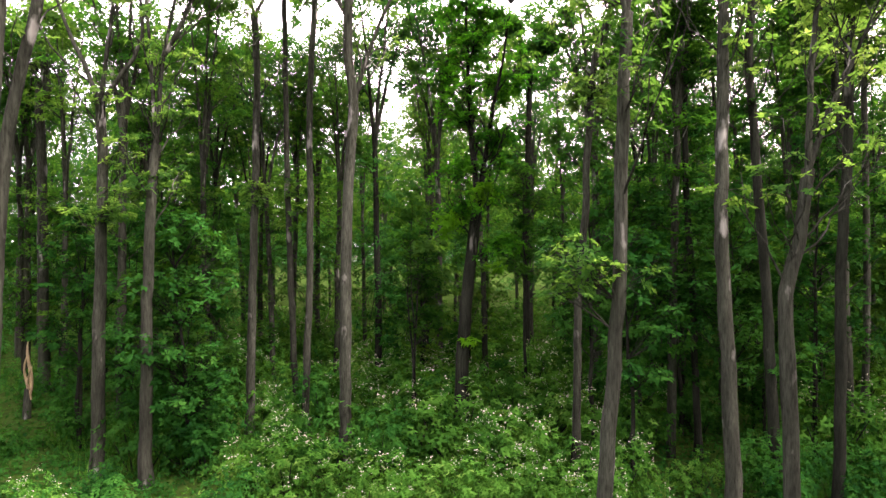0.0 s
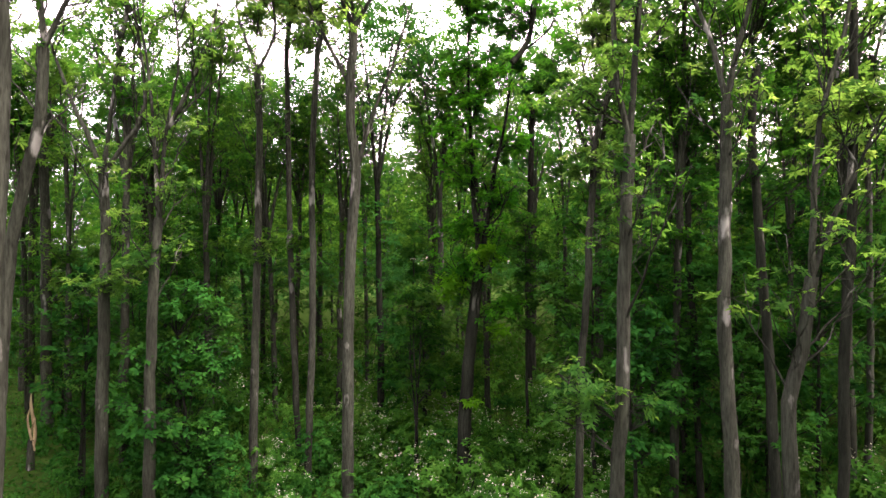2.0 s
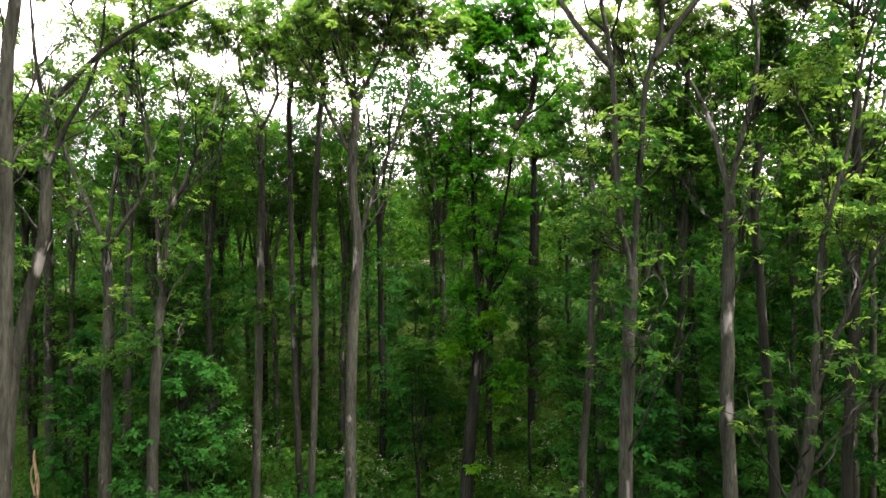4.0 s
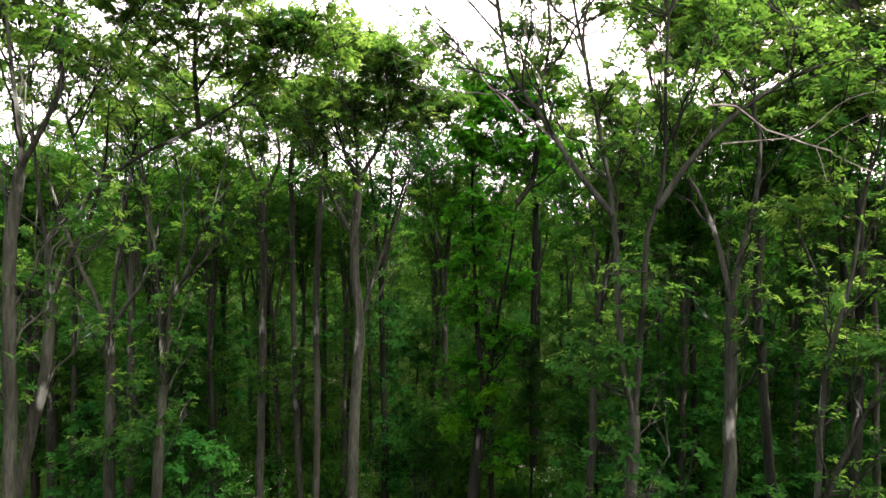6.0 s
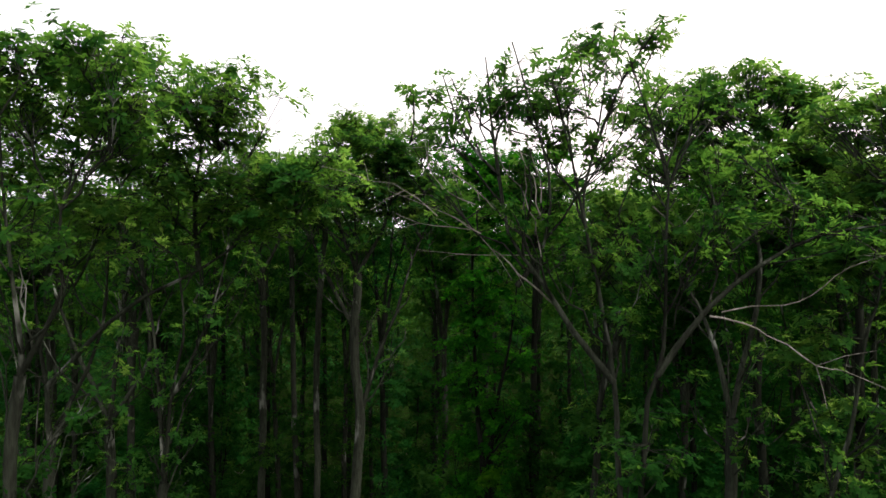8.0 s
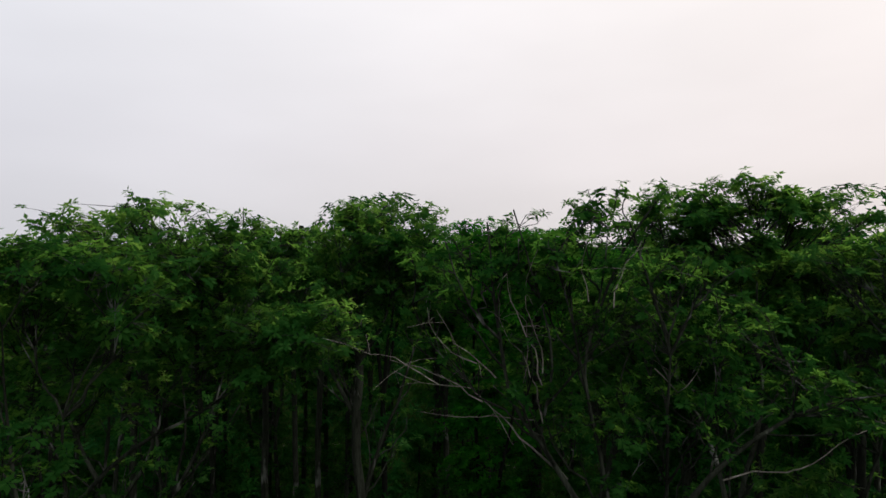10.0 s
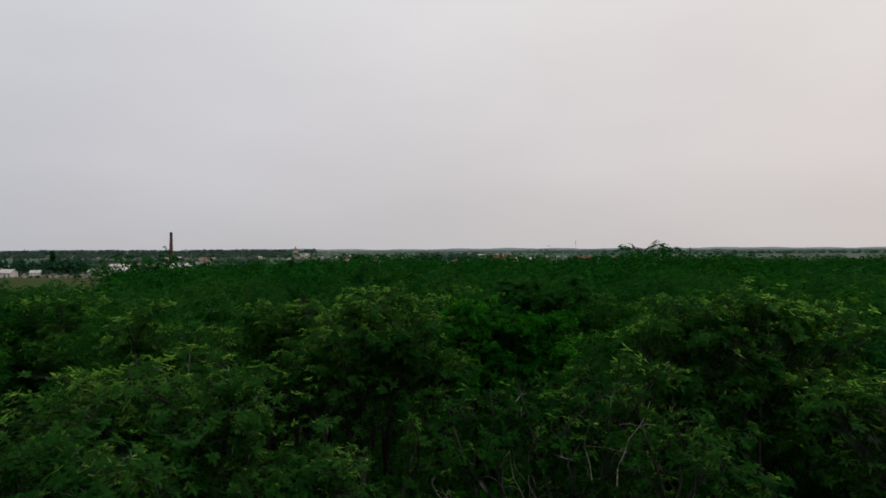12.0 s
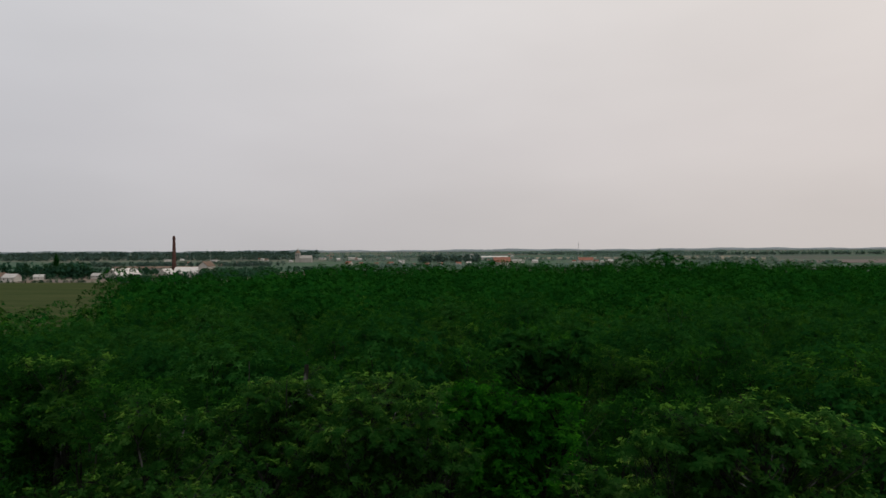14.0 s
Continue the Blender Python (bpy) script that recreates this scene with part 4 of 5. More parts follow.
old_locust = [o for o in scene.objects if o.name.startswith("tree") and "bare limbs" in o.get("label", "")][0]
for i, (line, r) in enumerate([
    ([(1.99, 15.29), (1.36, 15.87), (0.73, 16.46), (0.42, 16.78)], 0.035),
    ([(0.42, 16.78), (0.05, 16.83), (-0.54, 16.9), (-1.0, 17.11)], 0.018),
    ([(0.53, 16.7), (-0.05, 17.04), (-0.54, 17.24), (-1.0, 17.41)], 0.018),
    ([(1.41, 16.34), (0.73, 16.34), (0.14, 16.36), (-0.57, 16.44)], 0.016),
    ([(0.46, 17.23), (0.02, 17.42), (-0.32, 17.76), (-0.4, 18.15), (-0.35, 18.54)], 0.018),
    ([(1.53, 16.31), (1.29, 17.28), (0.9, 17.86), (0.78, 18.54)], 0.02),
    ([(1.29, 17.28), (1.29, 17.96), (1.04, 18.35), (1.0, 18.74)], 0.016),
    ([(3.44, 15.55), (3.77, 15.50), (4.37, 15.26), (4.73, 14.95), (5.25, 14.82), (5.77, 14.58)], 0.021),
    ([(4.52, 15.39), (5.1, 15.47), (5.83, 15.56), (6.56, 16.12), (7.49, 16.36)], 0.018),
    ([(3.52, 17.18), (3.91, 16.79), (4.3, 17.28), (4.4, 17.76)], 0.015),
    ([(1.5, 17.0), (1.35, 17.6), (1.05, 18.2), (0.9, 18.85)], 0.02),
    ([(1.5, 17.2), (1.42, 17.8), (1.2, 18.3), (1.24, 18.75)], 0.017),
    ([(0.75, 17.1), (0.5, 17.4), (0.05, 17.7), (-0.22, 18.25)], 0.018),
    ([(2.6, 18.3), (2.75, 18.8), (3.0, 19.2), (3.2, 19.6)], 0.018),
    ([(2.2, 18.4), (2.12, 18.9), (2.15, 19.5)], 0.015),
    ([(-0.2, 17.0), (-0.5, 17.25), (-0.9, 17.5), (-1.3, 17.55)], 0.015),
]):
    ob = part("dead_bough", bare_bough(line, r, 7.9 if i == 7 else 9.75 if i > 9 else 10.3 + 0.25 * math.sin(i * 2.1), 70 + i).mesh(), BARK_PALE, old_locust, "bare pale dead bough")
    ob.matrix_parent_inverse = old_locust.matrix_basis.inverted()

# bright new shoots on the oak's trunk
rng = np.random.default_rng(91)
oak = [o for o in scene.objects if o.name.startswith("tree") and "oak" in o.get("label", "")][0]
tuft = np.concatenate([in_ellipsoid(rng, 55, (1.48, 20.2, 8.7), (0.6, 0.5, 0.4)), in_ellipsoid(rng, 50, (0.16, 20.3, 7.66), (0.55, 0.5, 0.6)), in_ellipsoid(rng, 14, (0.82, 20.4, 3.7), (0.3, 0.3, 0.22)), in_ellipsoid(rng, 16, (1.76, 20.3, 6.12), (0.45, 0.4, 0.4))])
shoots = part("shoot_tuft", quads(*stars(tuft, skyward(rng.normal(0, 1, tuft.shape), rng), 7, 0.22, 0.1, rng)), LEAF_FRESH, oak, "yellow-green new shoots", "stuff")
shoots.matrix_parent_inverse = oak.matrix_basis.inverted()


# broken snag with split yellow wood
def snag(x, y):
    rng = np.random.default_rng(3)
    root = tagged(new("snag"), "snapped trunk with torn yellow split wood", "dead trunk")
    root.location = (x, y, 0)
    part("stub", quads(*tube([(0, 0, -0.2), (0.03, 0, 0.6), (0.05, 0, 1.25)], [0.17, 0.14, 0.12], 9)), BARK, root, smooth=True)
    for k, (dx, top, r) in enumerate([(0.06, 3.3, 0.075), (-0.03, 2.7, 0.05), (0.12, 2.2, 0.045)]):
        z = np.linspace(0.8, top, 9)
        u = (z - 0.8) / (top - 0.8)
        c = np.stack([dx + 0.09 * np.sin(u * 5.5 + k) + 0.12 * u, -0.03 * k + 0.05 * np.cos(u * 4), z], 1)
        part("splinter", quads(*tube(c, r * np.interp(u, [0, 0.3, 0.75, 1], [0.8, 1.0, 0.7, 0.12]), 6)), SPLIT, root, "torn yellow wood")
    tuft = np.array([[0.25, 0, 3.35], [0.05, 0.1, 3.45], [0.45, -0.1, 3.2]])
    part("sprig", quads(*stars(tuft, skyward(tuft * 0.1, rng), 8, 0.3, 0.14, rng)), LEAF_DARK, root, "green leafy sprig", "stuff")


snag(-16.7, 24.0)

# ---- understorey beside the nearest trees ----
tall_shrub = sapling(201, 7.9, 2.1, "broad leafy young maple bushing from the ground", LEAF_DARK, 0.22, 120, 0.02, False)
tall_shrub.location = (-7.7, 18.2, 0)
for s, x, y, h, w, n in [(202, 5.6, 17.5, 8.0, 1.3, 26), (203, 9.3, 19.0, 9.0, 1.8, 40), (204, -1.0, 21.5, 7.4, 1.0, 20), (205, -12.5, 20.5, 8.5, 1.3, 26), (207, 6.9, 20.7, 9.5, 1.6, 34), (208, -11.6, 25.0, 11.0, 1.7, 34), (210, 3.4, 24.6, 10.5, 1.5, 30), (211, 4.9, 19.6, 11.0, 1.5, 34), (212, 8.9, 22.4, 12.0, 1.7, 36), (213, 12.4, 20.0, 11.0, 1.6, 30)]:
    # beyond x = 5 all take the darker leaf, deep shade painted into it
    sapling(s, h, w, "young understorey tree with layered dark leaves", LEAF_DARK if s % 2 or x > 5 else LEAF, 0.24, int(n * 1.4), 0.45 if -3 < x < 4 else 0.28, False).location = (x, y, 0)

# ---- the wood behind: a few tree kinds set out over the plot ----
TALL = [
    forest_tree(301, 22.0, 11.0, 0.17, 3.4, "tall drawn-up locust tree in the wood", LEAF_LIGHT, BARK, 6),
    forest_tree(302, 22.6, 12.2, 0.20, 3.9, "tall grey-trunked tree in the wood", LEAF, BARK, 6),
    forest_tree(303, 21.4, 10.0, 0.15, 2.9, "slim dark-trunked tree in the wood", LEAF, BARK, 6),
    forest_tree(304, 21.6, 11.5, 0.16, 3.3, "tall leafy tree with a rounded top", LEAF, BARK, 6),
    forest_tree(305, 22.2, 10.4, 0.18, 3.6, "tall tree forking low into steep limbs", LEAF_LIGHT, BARK, 6),
]
CLOSED = [
    forest_tree(321, 22.0, 11.4, 0.17, 3.5, "round-headed forest tree with dense green foliage", LEAF_HEAD, BARK_DARK, 5, domed=True),
    forest_tree(322, 21.6, 10.6, 0.18, 3.9, "broad forest tree with a lobed green crown", LEAF_HEAD, BARK, 5, domed=True),
    forest_tree(323, 22.3, 11.8, 0.16, 3.1, "narrow forest tree with a dense rounded top", LEAF_HEAD, BARK_DARK, 5, domed=True),
    forest_tree(324, 21.2, 10.8, 0.18, 4.2, "wide forest tree with heaped green foliage", LEAF_HEAD, BARK, 5, domed=True),
]
YOUNG = [
    sapling(311, 7.0, 1.7, "young tree with loose green leaves", LEAF_LIGHT, 0.32, 34, 0.25),
    sapling(312, 9.0, 1.8, "young tree leafy from base to tip", LEAF, 0.32, 38, 0.2),
    sapling(313, 5.0, 1.6, "low young tree in the shade", LEAF_DARK, 0.3, 28, 0.1),
    sapling(314, 11.0, 2.0, "slim young tree under the canopy", LEAF_DARK, 0.34, 40, 0.3),
]
HERO_AT = [tuple(o.location[:2]) for o in scene.objects if o.name.startswith("tree") and o.location.y > 5]
rng = np.random.default_rng(41)
# spots (15.5, 11.0) to (-12.5, -1.0) stand out of view, added to shade the sides
spots, young_spots = [(-9.6, 24.5), (6.2, 24.0), (9.2, 26.5), (13.2, 23.0), (16.4, 26.5), (-13.2, 24.5), (-17.4, 27.5), (-12.6, 40.0), (-16.4, 42.5), (-8.8, 42.0), (-5.0, 38.5), (-1.2, 41.5), (2.6, 37.0), (6.0, 41.0), (-11.0, 36.0), (-1.0, 33.5), (2.2, 30.5), (-5.6, 31.5), (12.0, 30.0), (7.6, 20.0), (18.5, 21.5), (-16.5, 18.5), (-21.5, 23.0), (-19.0, 13.0), (-25.0, 28.5), (21.5, 27.0), (17.5, 16.0), (-11.2, 28.6), (-15.4, 31.0), (15.0, 30.4), (10.6, 22.6), (-22.0, 31.5), (19.5, 31.0), (15.5, 11.0), (12.0, 5.0), (18.5, 15.0), (12.5, -1.0), (16.0, 4.0), (-15.5, 10.0), (-12.0, 4.5), (-12.5, -1.0), (-8.2, 32.6), (9.4, 32.4)], []
y = 31.0
while y < 78:
    half = min(64.0, 0.80 * y + 8)
    x = -half + rng.uniform(0, 5)
    while x < half:
        px, py = x + rng.uniform(-1.6, 1.6), y + rng.uniform(-2.2, 2.2)
        glade = -0.3 < px / py < 0.13 and py < 62
        if min((px - a) ** 2 + (py - b) ** 2 for a, b in HERO_AT) > 7 and px > wood_west(py) + 2 and not (glade and rng.uniform() < 0.45):
            spots.append((px, py))
            for k in range(int(rng.choice(3, p=[0.25, 0.5, 0.25])) if py < 62 else 0):
                qx, qy = px + rng.uniform(-3, 3), py + rng.uniform(-2.5, 2.5)
                # a more open glade runs back from the clearing
                if not (-0.34 < qx / qy < 0.2 and rng.uniform() < 0.75):
                    young_spots.append((qx, qy))
        x += 6.0 + 0.02 * y
    y += 5.8 + 0.02 * y
for k in range(46):
    py = rng.uniform(21, 33)
    u = rng.uniform(-0.78, 0.78)
    if not (-0.34 < u < 0.2 and k % 4) and not (u < -0.6 and py < 27):
        young_spots.append((u * py, py))
# the wood closes round: unseen trees added at the sides and behind for shade
ring = random.Random(17)
for k in range(230):
    px, py = ring.uniform(-44, 44), ring.uniform(-34, 30)
    if py > abs(px) / 0.8 - 5 or math.hypot(px, py) < 7.5 or min((px - a) ** 2 + (py - b) ** 2 for a, b in spots + HERO_AT) < 16:
        continue
    spots.append((px, py))


def settle_copy(kinds, i, x, y, size, turn):
    """The first stands itself; the rest are copies."""
    ob = kinds[i]
    m = Matrix.LocRotScale((x, y, 0), Euler((0, 0, turn)), (size, size, size))
    if ob.get("placed"):
        return copy_thing(ob, m)
    ob["placed"] = 1
    ob.matrix_basis = m
    return ob


def plant(kinds, i, x, y, size, turn):
    """A tree of true size: copies take over the scale of the first."""
    return settle_copy(kinds, i, x, y, size / kinds[i].scale.x if kinds[i].get("placed") else size, turn)


for x, y in spots:
    size = rng.uniform(0.87, 0.945) if y < 34 else rng.uniform(0.86, 0.955) if y < 48 and x > -36 else rng.uniform(0.78, 0.94) * (0.84 if x < -42 else 1.0)
    kinds = TALL if y < 33 or (-0.3 < x / y < 0.25 and y < 46) else CLOSED
    plant(kinds, int(rng.integers(len(kinds))), x, y, size, rng.uniform(0, 6.28))
# taller heads that stand clear of the canopy
plant(CLOSED, 0, -3.1, 29.0, 1.012, 0.8)
plant(CLOSED, 1, 14.6, 21.6, 0.995, 2.2)
for x, y in young_spots:
    settle_copy(YOUNG, int(rng.integers(len(YOUNG))), x, y, rng.uniform(0.7, 1.15), rng.uniform(0, 6.28))
for ob in TALL + CLOSED + YOUNG:
    del ob["placed"]

# ---- undergrowth ----
SHRUBS = [
    shrub(401, 1.1, 1.0, "low bramble mound with small green leaves", LEAF_HERB, 0.15, 190),
    shrub(402, 1.5, 1.2, "bushy elder shrub dotted with white flowers", LEAF_HERB, 0.17, 210, 16),
    shrub(403, 0.8, 1.1, "low spreading green shrub on the forest floor", LEAF_DARK, 0.16, 170),
    shrub(404, 1.9, 1.1, "leafy hazel bush in the undergrowth", LEAF_LIGHT, 0.18, 220),
    shrub(405, 1.0, 0.9, "green bush with scattered pale blossom", LEAF_HERB, 0.13, 190, 12),
    shrub(406, 1.6, 1.1, "dark-leaved bush growing in the shade", LEAF_DARK, 0.17, 210),
]
shrub_spots = []
for k in range(203):
    y = 13.5 + 44 * rng.uniform() ** 1.6
    x = rng.uniform(-0.8, 0.8) * (y + 2)
    shrub_spots.append((x, y))
for k in range(95):
    y = rng.uniform(17.5, 44)
    shrub_spots.append((rng.uniform(-0.36, 0.3) * y, y))
for x, y in shrub_spots:
    # flowering, paler bushes in the glade; darker under trees, shade put in leaf colour
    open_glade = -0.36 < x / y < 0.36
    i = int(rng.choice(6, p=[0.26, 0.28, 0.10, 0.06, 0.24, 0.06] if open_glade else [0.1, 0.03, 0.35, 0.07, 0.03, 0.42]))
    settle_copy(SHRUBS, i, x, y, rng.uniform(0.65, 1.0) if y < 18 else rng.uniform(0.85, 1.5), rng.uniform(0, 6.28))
for ob in SHRUBS:
    if ob.get("placed"):
        del ob["placed"]

n = 30000
gy = 12 + 58 * rng.uniform(0, 1, n) ** 1.5
gx = rng.uniform(-0.82, 0.82, n) * (gy + 2)
hill = 0.5 + 0.5 * np.sin(gx * 0.9 + 1.7 * np.sin(gy * 0.5)) * np.cos(gy * 0.7)
C = np.stack([gx, gy, rng.uniform(0.02, 0.2, n) + 0.35 * hill * rng.uniform(0, 1, n)], 1)
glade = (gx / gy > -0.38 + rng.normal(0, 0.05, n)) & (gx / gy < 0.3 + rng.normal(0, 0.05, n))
# outside the glade the herbs' darker leaf colour carries the shade of the trees
for here, mat, label in ((glade, LEAF_HERB, "low green herbs and nettles covering the glade floor"), (~glade, LEAF_DARK, "ground herbs under the trees, darkened in colour for shade")):
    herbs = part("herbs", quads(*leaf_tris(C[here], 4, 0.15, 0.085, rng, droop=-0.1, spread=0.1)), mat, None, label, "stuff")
    tagged(herbs, category="undergrowth")
n = 9000
C = np.stack([rng.uniform(-14, 14, n), rng.uniform(-14, 12.5, n), rng.uniform(0.0, 0.22, n)], 1)
meadow = part("meadow_plants", quads(*leaf_tris(C, 4, 0.2, 0.09, rng, droop=-0.6, spread=0.12)), LEAF_HERB, None, "knee-high grass and weeds in the clearing", "stuff")
tagged(meadow, category="undergrowth")
n = 9000
gy = 13 + 30 * rng.uniform(0, 1, n) ** 1.3
gx = rng.uniform(-0.8, 0.8, n) * gy
keep = np.sin(gx * 0.55 + 0.6) + np.sin(gy * 0.8 + gx * 0.2) > 0.3
C = np.stack([gx, gy, np.full(n, 0.0)], 1)[keep]
grass = part("grass", quads(*leaf_quads(C, 4, 0.6, 0.025, rng, droop=-1.2, spread=0.12)), LEAF_HERB, None, "tufts of long thin grass between the shrubs", "stuff")
tagged(grass, category="grass")


# ---- the canopy beyond, to the edge of the wood ----
def far_canopy():
    rng = np.random.default_rng(77)
    heads, outs, sizes = [], [], []
    y = 76.0
    while y < 285:
        lo, hi = wood_west(y) + 3, 0.78 * y + 14
        x = lo + rng.uniform(0, 5)
        while x < hi:
            px, py = x + rng.uniform(-1.8, 1.8), y + rng.uniform(-2.5, 2.5)
            if py < 272 + 18 * math.sin(px * 0.05) + 9 * math.sin(px * 0.017 + 1):
                top = 19.4 - 2.2 * min(1.0, max(0.0, (py - 90) / 150)) - 6.5 * min(1.0, max(0.0, (-px - 45) / 50)) * min(1.0, max(0.0, (py - 150) / 80)) - 3.6 * min(1.0, max(0.0, (-px - 42) / 14)) * (py < 120) + 1.2 * math.sin(px * 0.06 + 0.4) * math.cos(py * 0.045) + float(np.clip(rng.normal(0, 1.6), -3.2, 1.5)) + 5.0 * math.exp(-((px - 62) ** 2 + (py - 200) ** 2) / 220)
                r, h = rng.uniform(3.6, 5.6), rng.uniform(5.0, 7.5)
                k = 190 if py < 130 else 110 if py < 190 else 84
                v = rng.normal(0, 1, (k, 3))
                v[:, 2] = np.abs(v[:, 2]) - 0.15
                v /= np.linalg.norm(v, axis=1)[:, None]
                lump = 1.0 + 0.14 * np.sin(v[:, 0] * 7 + px) * np.cos(v[:, 1] * 6 + py) + 0.08 * np.sin(v[:, 2] * 9 + px)
                heads.append(np.array([px, py, top - h]) + v * (lump * rng.uniform(0.9, 1.0, k))[:, None] * [r, r, h])
                outs.append(v)
                sizes.append(np.full(k, 0.5 if py < 130 else 0.66 if py < 190 else 0.9))
            x += 8.2
        y += 7.6 + 0.004 * y
    C, O, S = np.concatenate(heads), np.concatenate(outs), np.concatenate(sizes)
    V, F = stars(C, skyward(O * 1.8, rng, 0.6, 0.3), 6, 1.0, 0.6, rng, 0.2, True)
    V = V.reshape(-1, 18, 3)
    V = C[:, None] + (V - C[:, None]) * S[:, None, None]
    return quads(V.reshape(-1, 3), F)


tagged(part("far_woods", far_canopy(), LEAF_FAR, None, "rolling dark green canopy of the wood beyond", "stuff"), category="woods")


def thicket():
    """Young growth and hanging foliage that closes the wood at depth."""
    rng = np.random.default_rng(88)
    n = 5600
    y = 38 + 72 * rng.uniform(0, 1, n)
    x = rng.uniform(-0.82, 0.82, n) * y
    x = np.maximum(x, np.array([wood_west(q) for q in y]) + rng.uniform(2, 8, n))
    z = 16.5 * rng.uniform(0, 1, n)
    z = np.where((x / y > -0.34) & (x / y < 0.2) & (y < 95), 5.5 + z * 0.66, z)
    pad = rng.normal(0, 1, (n * 8, 3)) * [0.85, 0.85, 0.28]
    C = np.repeat(np.stack([x, y, z], 1), 8, axis=0) + pad
    C[:, 2] = np.abs(C[:, 2])
    # above 8.5 m the yellower leaf colour stands for the stronger light there
    high = np.repeat(z > 8.5, 8)
    return [quads(*stars(C[m], skyward(pad[m], rng), 6, 0.46, 0.2, rng, 0.3, True)) for m in (~high, high)]


def mantle():
    """The leafy edge of the wood, closed down to the ground along its far side and the field."""
    rng = np.random.default_rng(89)
    n = 4200
    u = rng.uniform(0, 1, n)
    along = u < 0.75
    x = np.where(along, -140 + 385 * u / 0.75, np.array([wood_west(70 + 820 * (q - 0.75)) for q in u]) + rng.uniform(1, 6, n))
    y = np.where(along, 252 + rng.uniform(0, 22, n), 70 + 205 * (u - 0.75) / 0.25)
    z = np.where(x < -50, 8.0, 13.5) * rng.uniform(0, 1, n)
    C = np.repeat(np.stack([x, y, z], 1), 24, axis=0) + rng.normal(0, 1.2, (n * 24, 3))
    C[:, 2] = np.abs(C[:, 2])
    return quads(*leaf_tris(C, 1, 0.95, 0.7, rng, droop=0.2, spread=0.05))


tagged(part("wood_edge", mantle(), LEAF_FAR, None, "leafy edge of the wood closed to the ground", "stuff"), category="woods")
low_growth, high_growth = thicket()
tagged(part("thicket", low_growth, LEAF_DEEP, None, "dense green young growth deep in the wood", "stuff"), category="woods")
tagged(part("thicket", high_growth, LEAF_LIGHT, None, "hanging foliage deep in the wood, coloured as if better lit", "stuff"), category="woods")


def tree_belt(name, x0, x1, y0, depth, height, count, seed, mat, label):
    """A belt of distant trees as many small clumps."""
    rng = np.random.default_rng(seed)
    C, S = [], []
    for k in range(count):
        x, y = rng.uniform(x0, x1), y0 + rng.uniform(0, depth)
        h = height * rng.uniform(0.65, 1.1)
        r = h * rng.uniform(0.35, 0.6)
        m = 48
        v = rng.normal(0, 1, (m, 3))
        v /= np.linalg.norm(v, axis=1)[:, None]
        C.append(np.array([x, y, h * 0.52]) + v * [r, r, h * 0.48] * rng.uniform(0.6, 1, (m, 1)))
        S.append(np.full(m, h * 0.26))
    C, S = np.concatenate(C), np.concatenate(S)
    V, F = leaf_tris(C, 1, 1.0, 0.85, rng, droop=0.1, spread=0.02, up=0.9)
    V = C[:, None] + (V.reshape(-1, 3, 3) - C[:, None]) * S[:, None, None]
    return tagged(part(name, quads(V.reshape(-1, 3), F), mat, None, label, "stuff"), category="trees")


def horizon_ridge():
    """The last low woods on the horizon."""
    rng = np.random.default_rng(12)
    n = 700
    x = np.linspace(-4600, 4600, n)
    h = 12 + 3 * np.sin(x * 0.004) + 2.5 * np.sin(x * 0.0173 + 1) + rng.uniform(0, 2.5, n)
    V = np.concatenate([np.stack([x, np.full(n, 4150.0), np.full(n, -1.0)], 1), np.stack([x, np.full(n, 4150.0), h], 1), np.stack([x, np.full(n, 4250.0), h * 0.9], 1)])
    a = np.arange(n - 1)
    F = np.concatenate([np.stack([a, a + 1, a + n + 1, a + n], 1), np.stack([a + n, a + n + 1, a + 2 * n + 1, a + 2 * n], 1)])
    return quads(V, F)


tagged(part("backdrop", horizon_ridge(), HAZE_BLUE, None, "low woodland along the horizon, tinted blue for haze", "structure"), category="backdrop")

# x from and to, y, depth, height, number, haze tint (0 slight, 1 strong, 2 middling)
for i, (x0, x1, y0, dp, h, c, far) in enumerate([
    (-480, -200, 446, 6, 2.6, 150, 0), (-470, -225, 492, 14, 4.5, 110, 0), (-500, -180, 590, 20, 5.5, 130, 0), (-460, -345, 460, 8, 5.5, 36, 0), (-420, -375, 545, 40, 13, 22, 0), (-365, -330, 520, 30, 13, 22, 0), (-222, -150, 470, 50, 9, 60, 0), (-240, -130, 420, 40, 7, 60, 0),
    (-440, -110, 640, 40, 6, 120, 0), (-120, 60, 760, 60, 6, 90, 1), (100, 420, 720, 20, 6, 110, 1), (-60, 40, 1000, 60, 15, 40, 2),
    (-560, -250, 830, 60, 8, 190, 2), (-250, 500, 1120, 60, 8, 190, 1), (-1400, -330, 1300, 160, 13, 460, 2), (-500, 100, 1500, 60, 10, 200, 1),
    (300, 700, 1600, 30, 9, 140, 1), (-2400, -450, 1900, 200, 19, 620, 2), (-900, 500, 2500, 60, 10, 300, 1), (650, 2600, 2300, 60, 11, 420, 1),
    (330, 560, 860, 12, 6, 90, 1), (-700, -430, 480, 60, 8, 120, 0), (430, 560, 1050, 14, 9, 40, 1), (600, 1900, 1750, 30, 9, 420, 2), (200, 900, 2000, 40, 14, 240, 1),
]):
    tree_belt("tree_belt", x0, x1, y0, dp, h, c, 500 + i, (LEAF_BELT, LEAF_HAZE, LEAF_WOOD)[far], "belt of distant trees across the plain, tinted blue for haze" if far else "dark belt of distant trees across the plain")


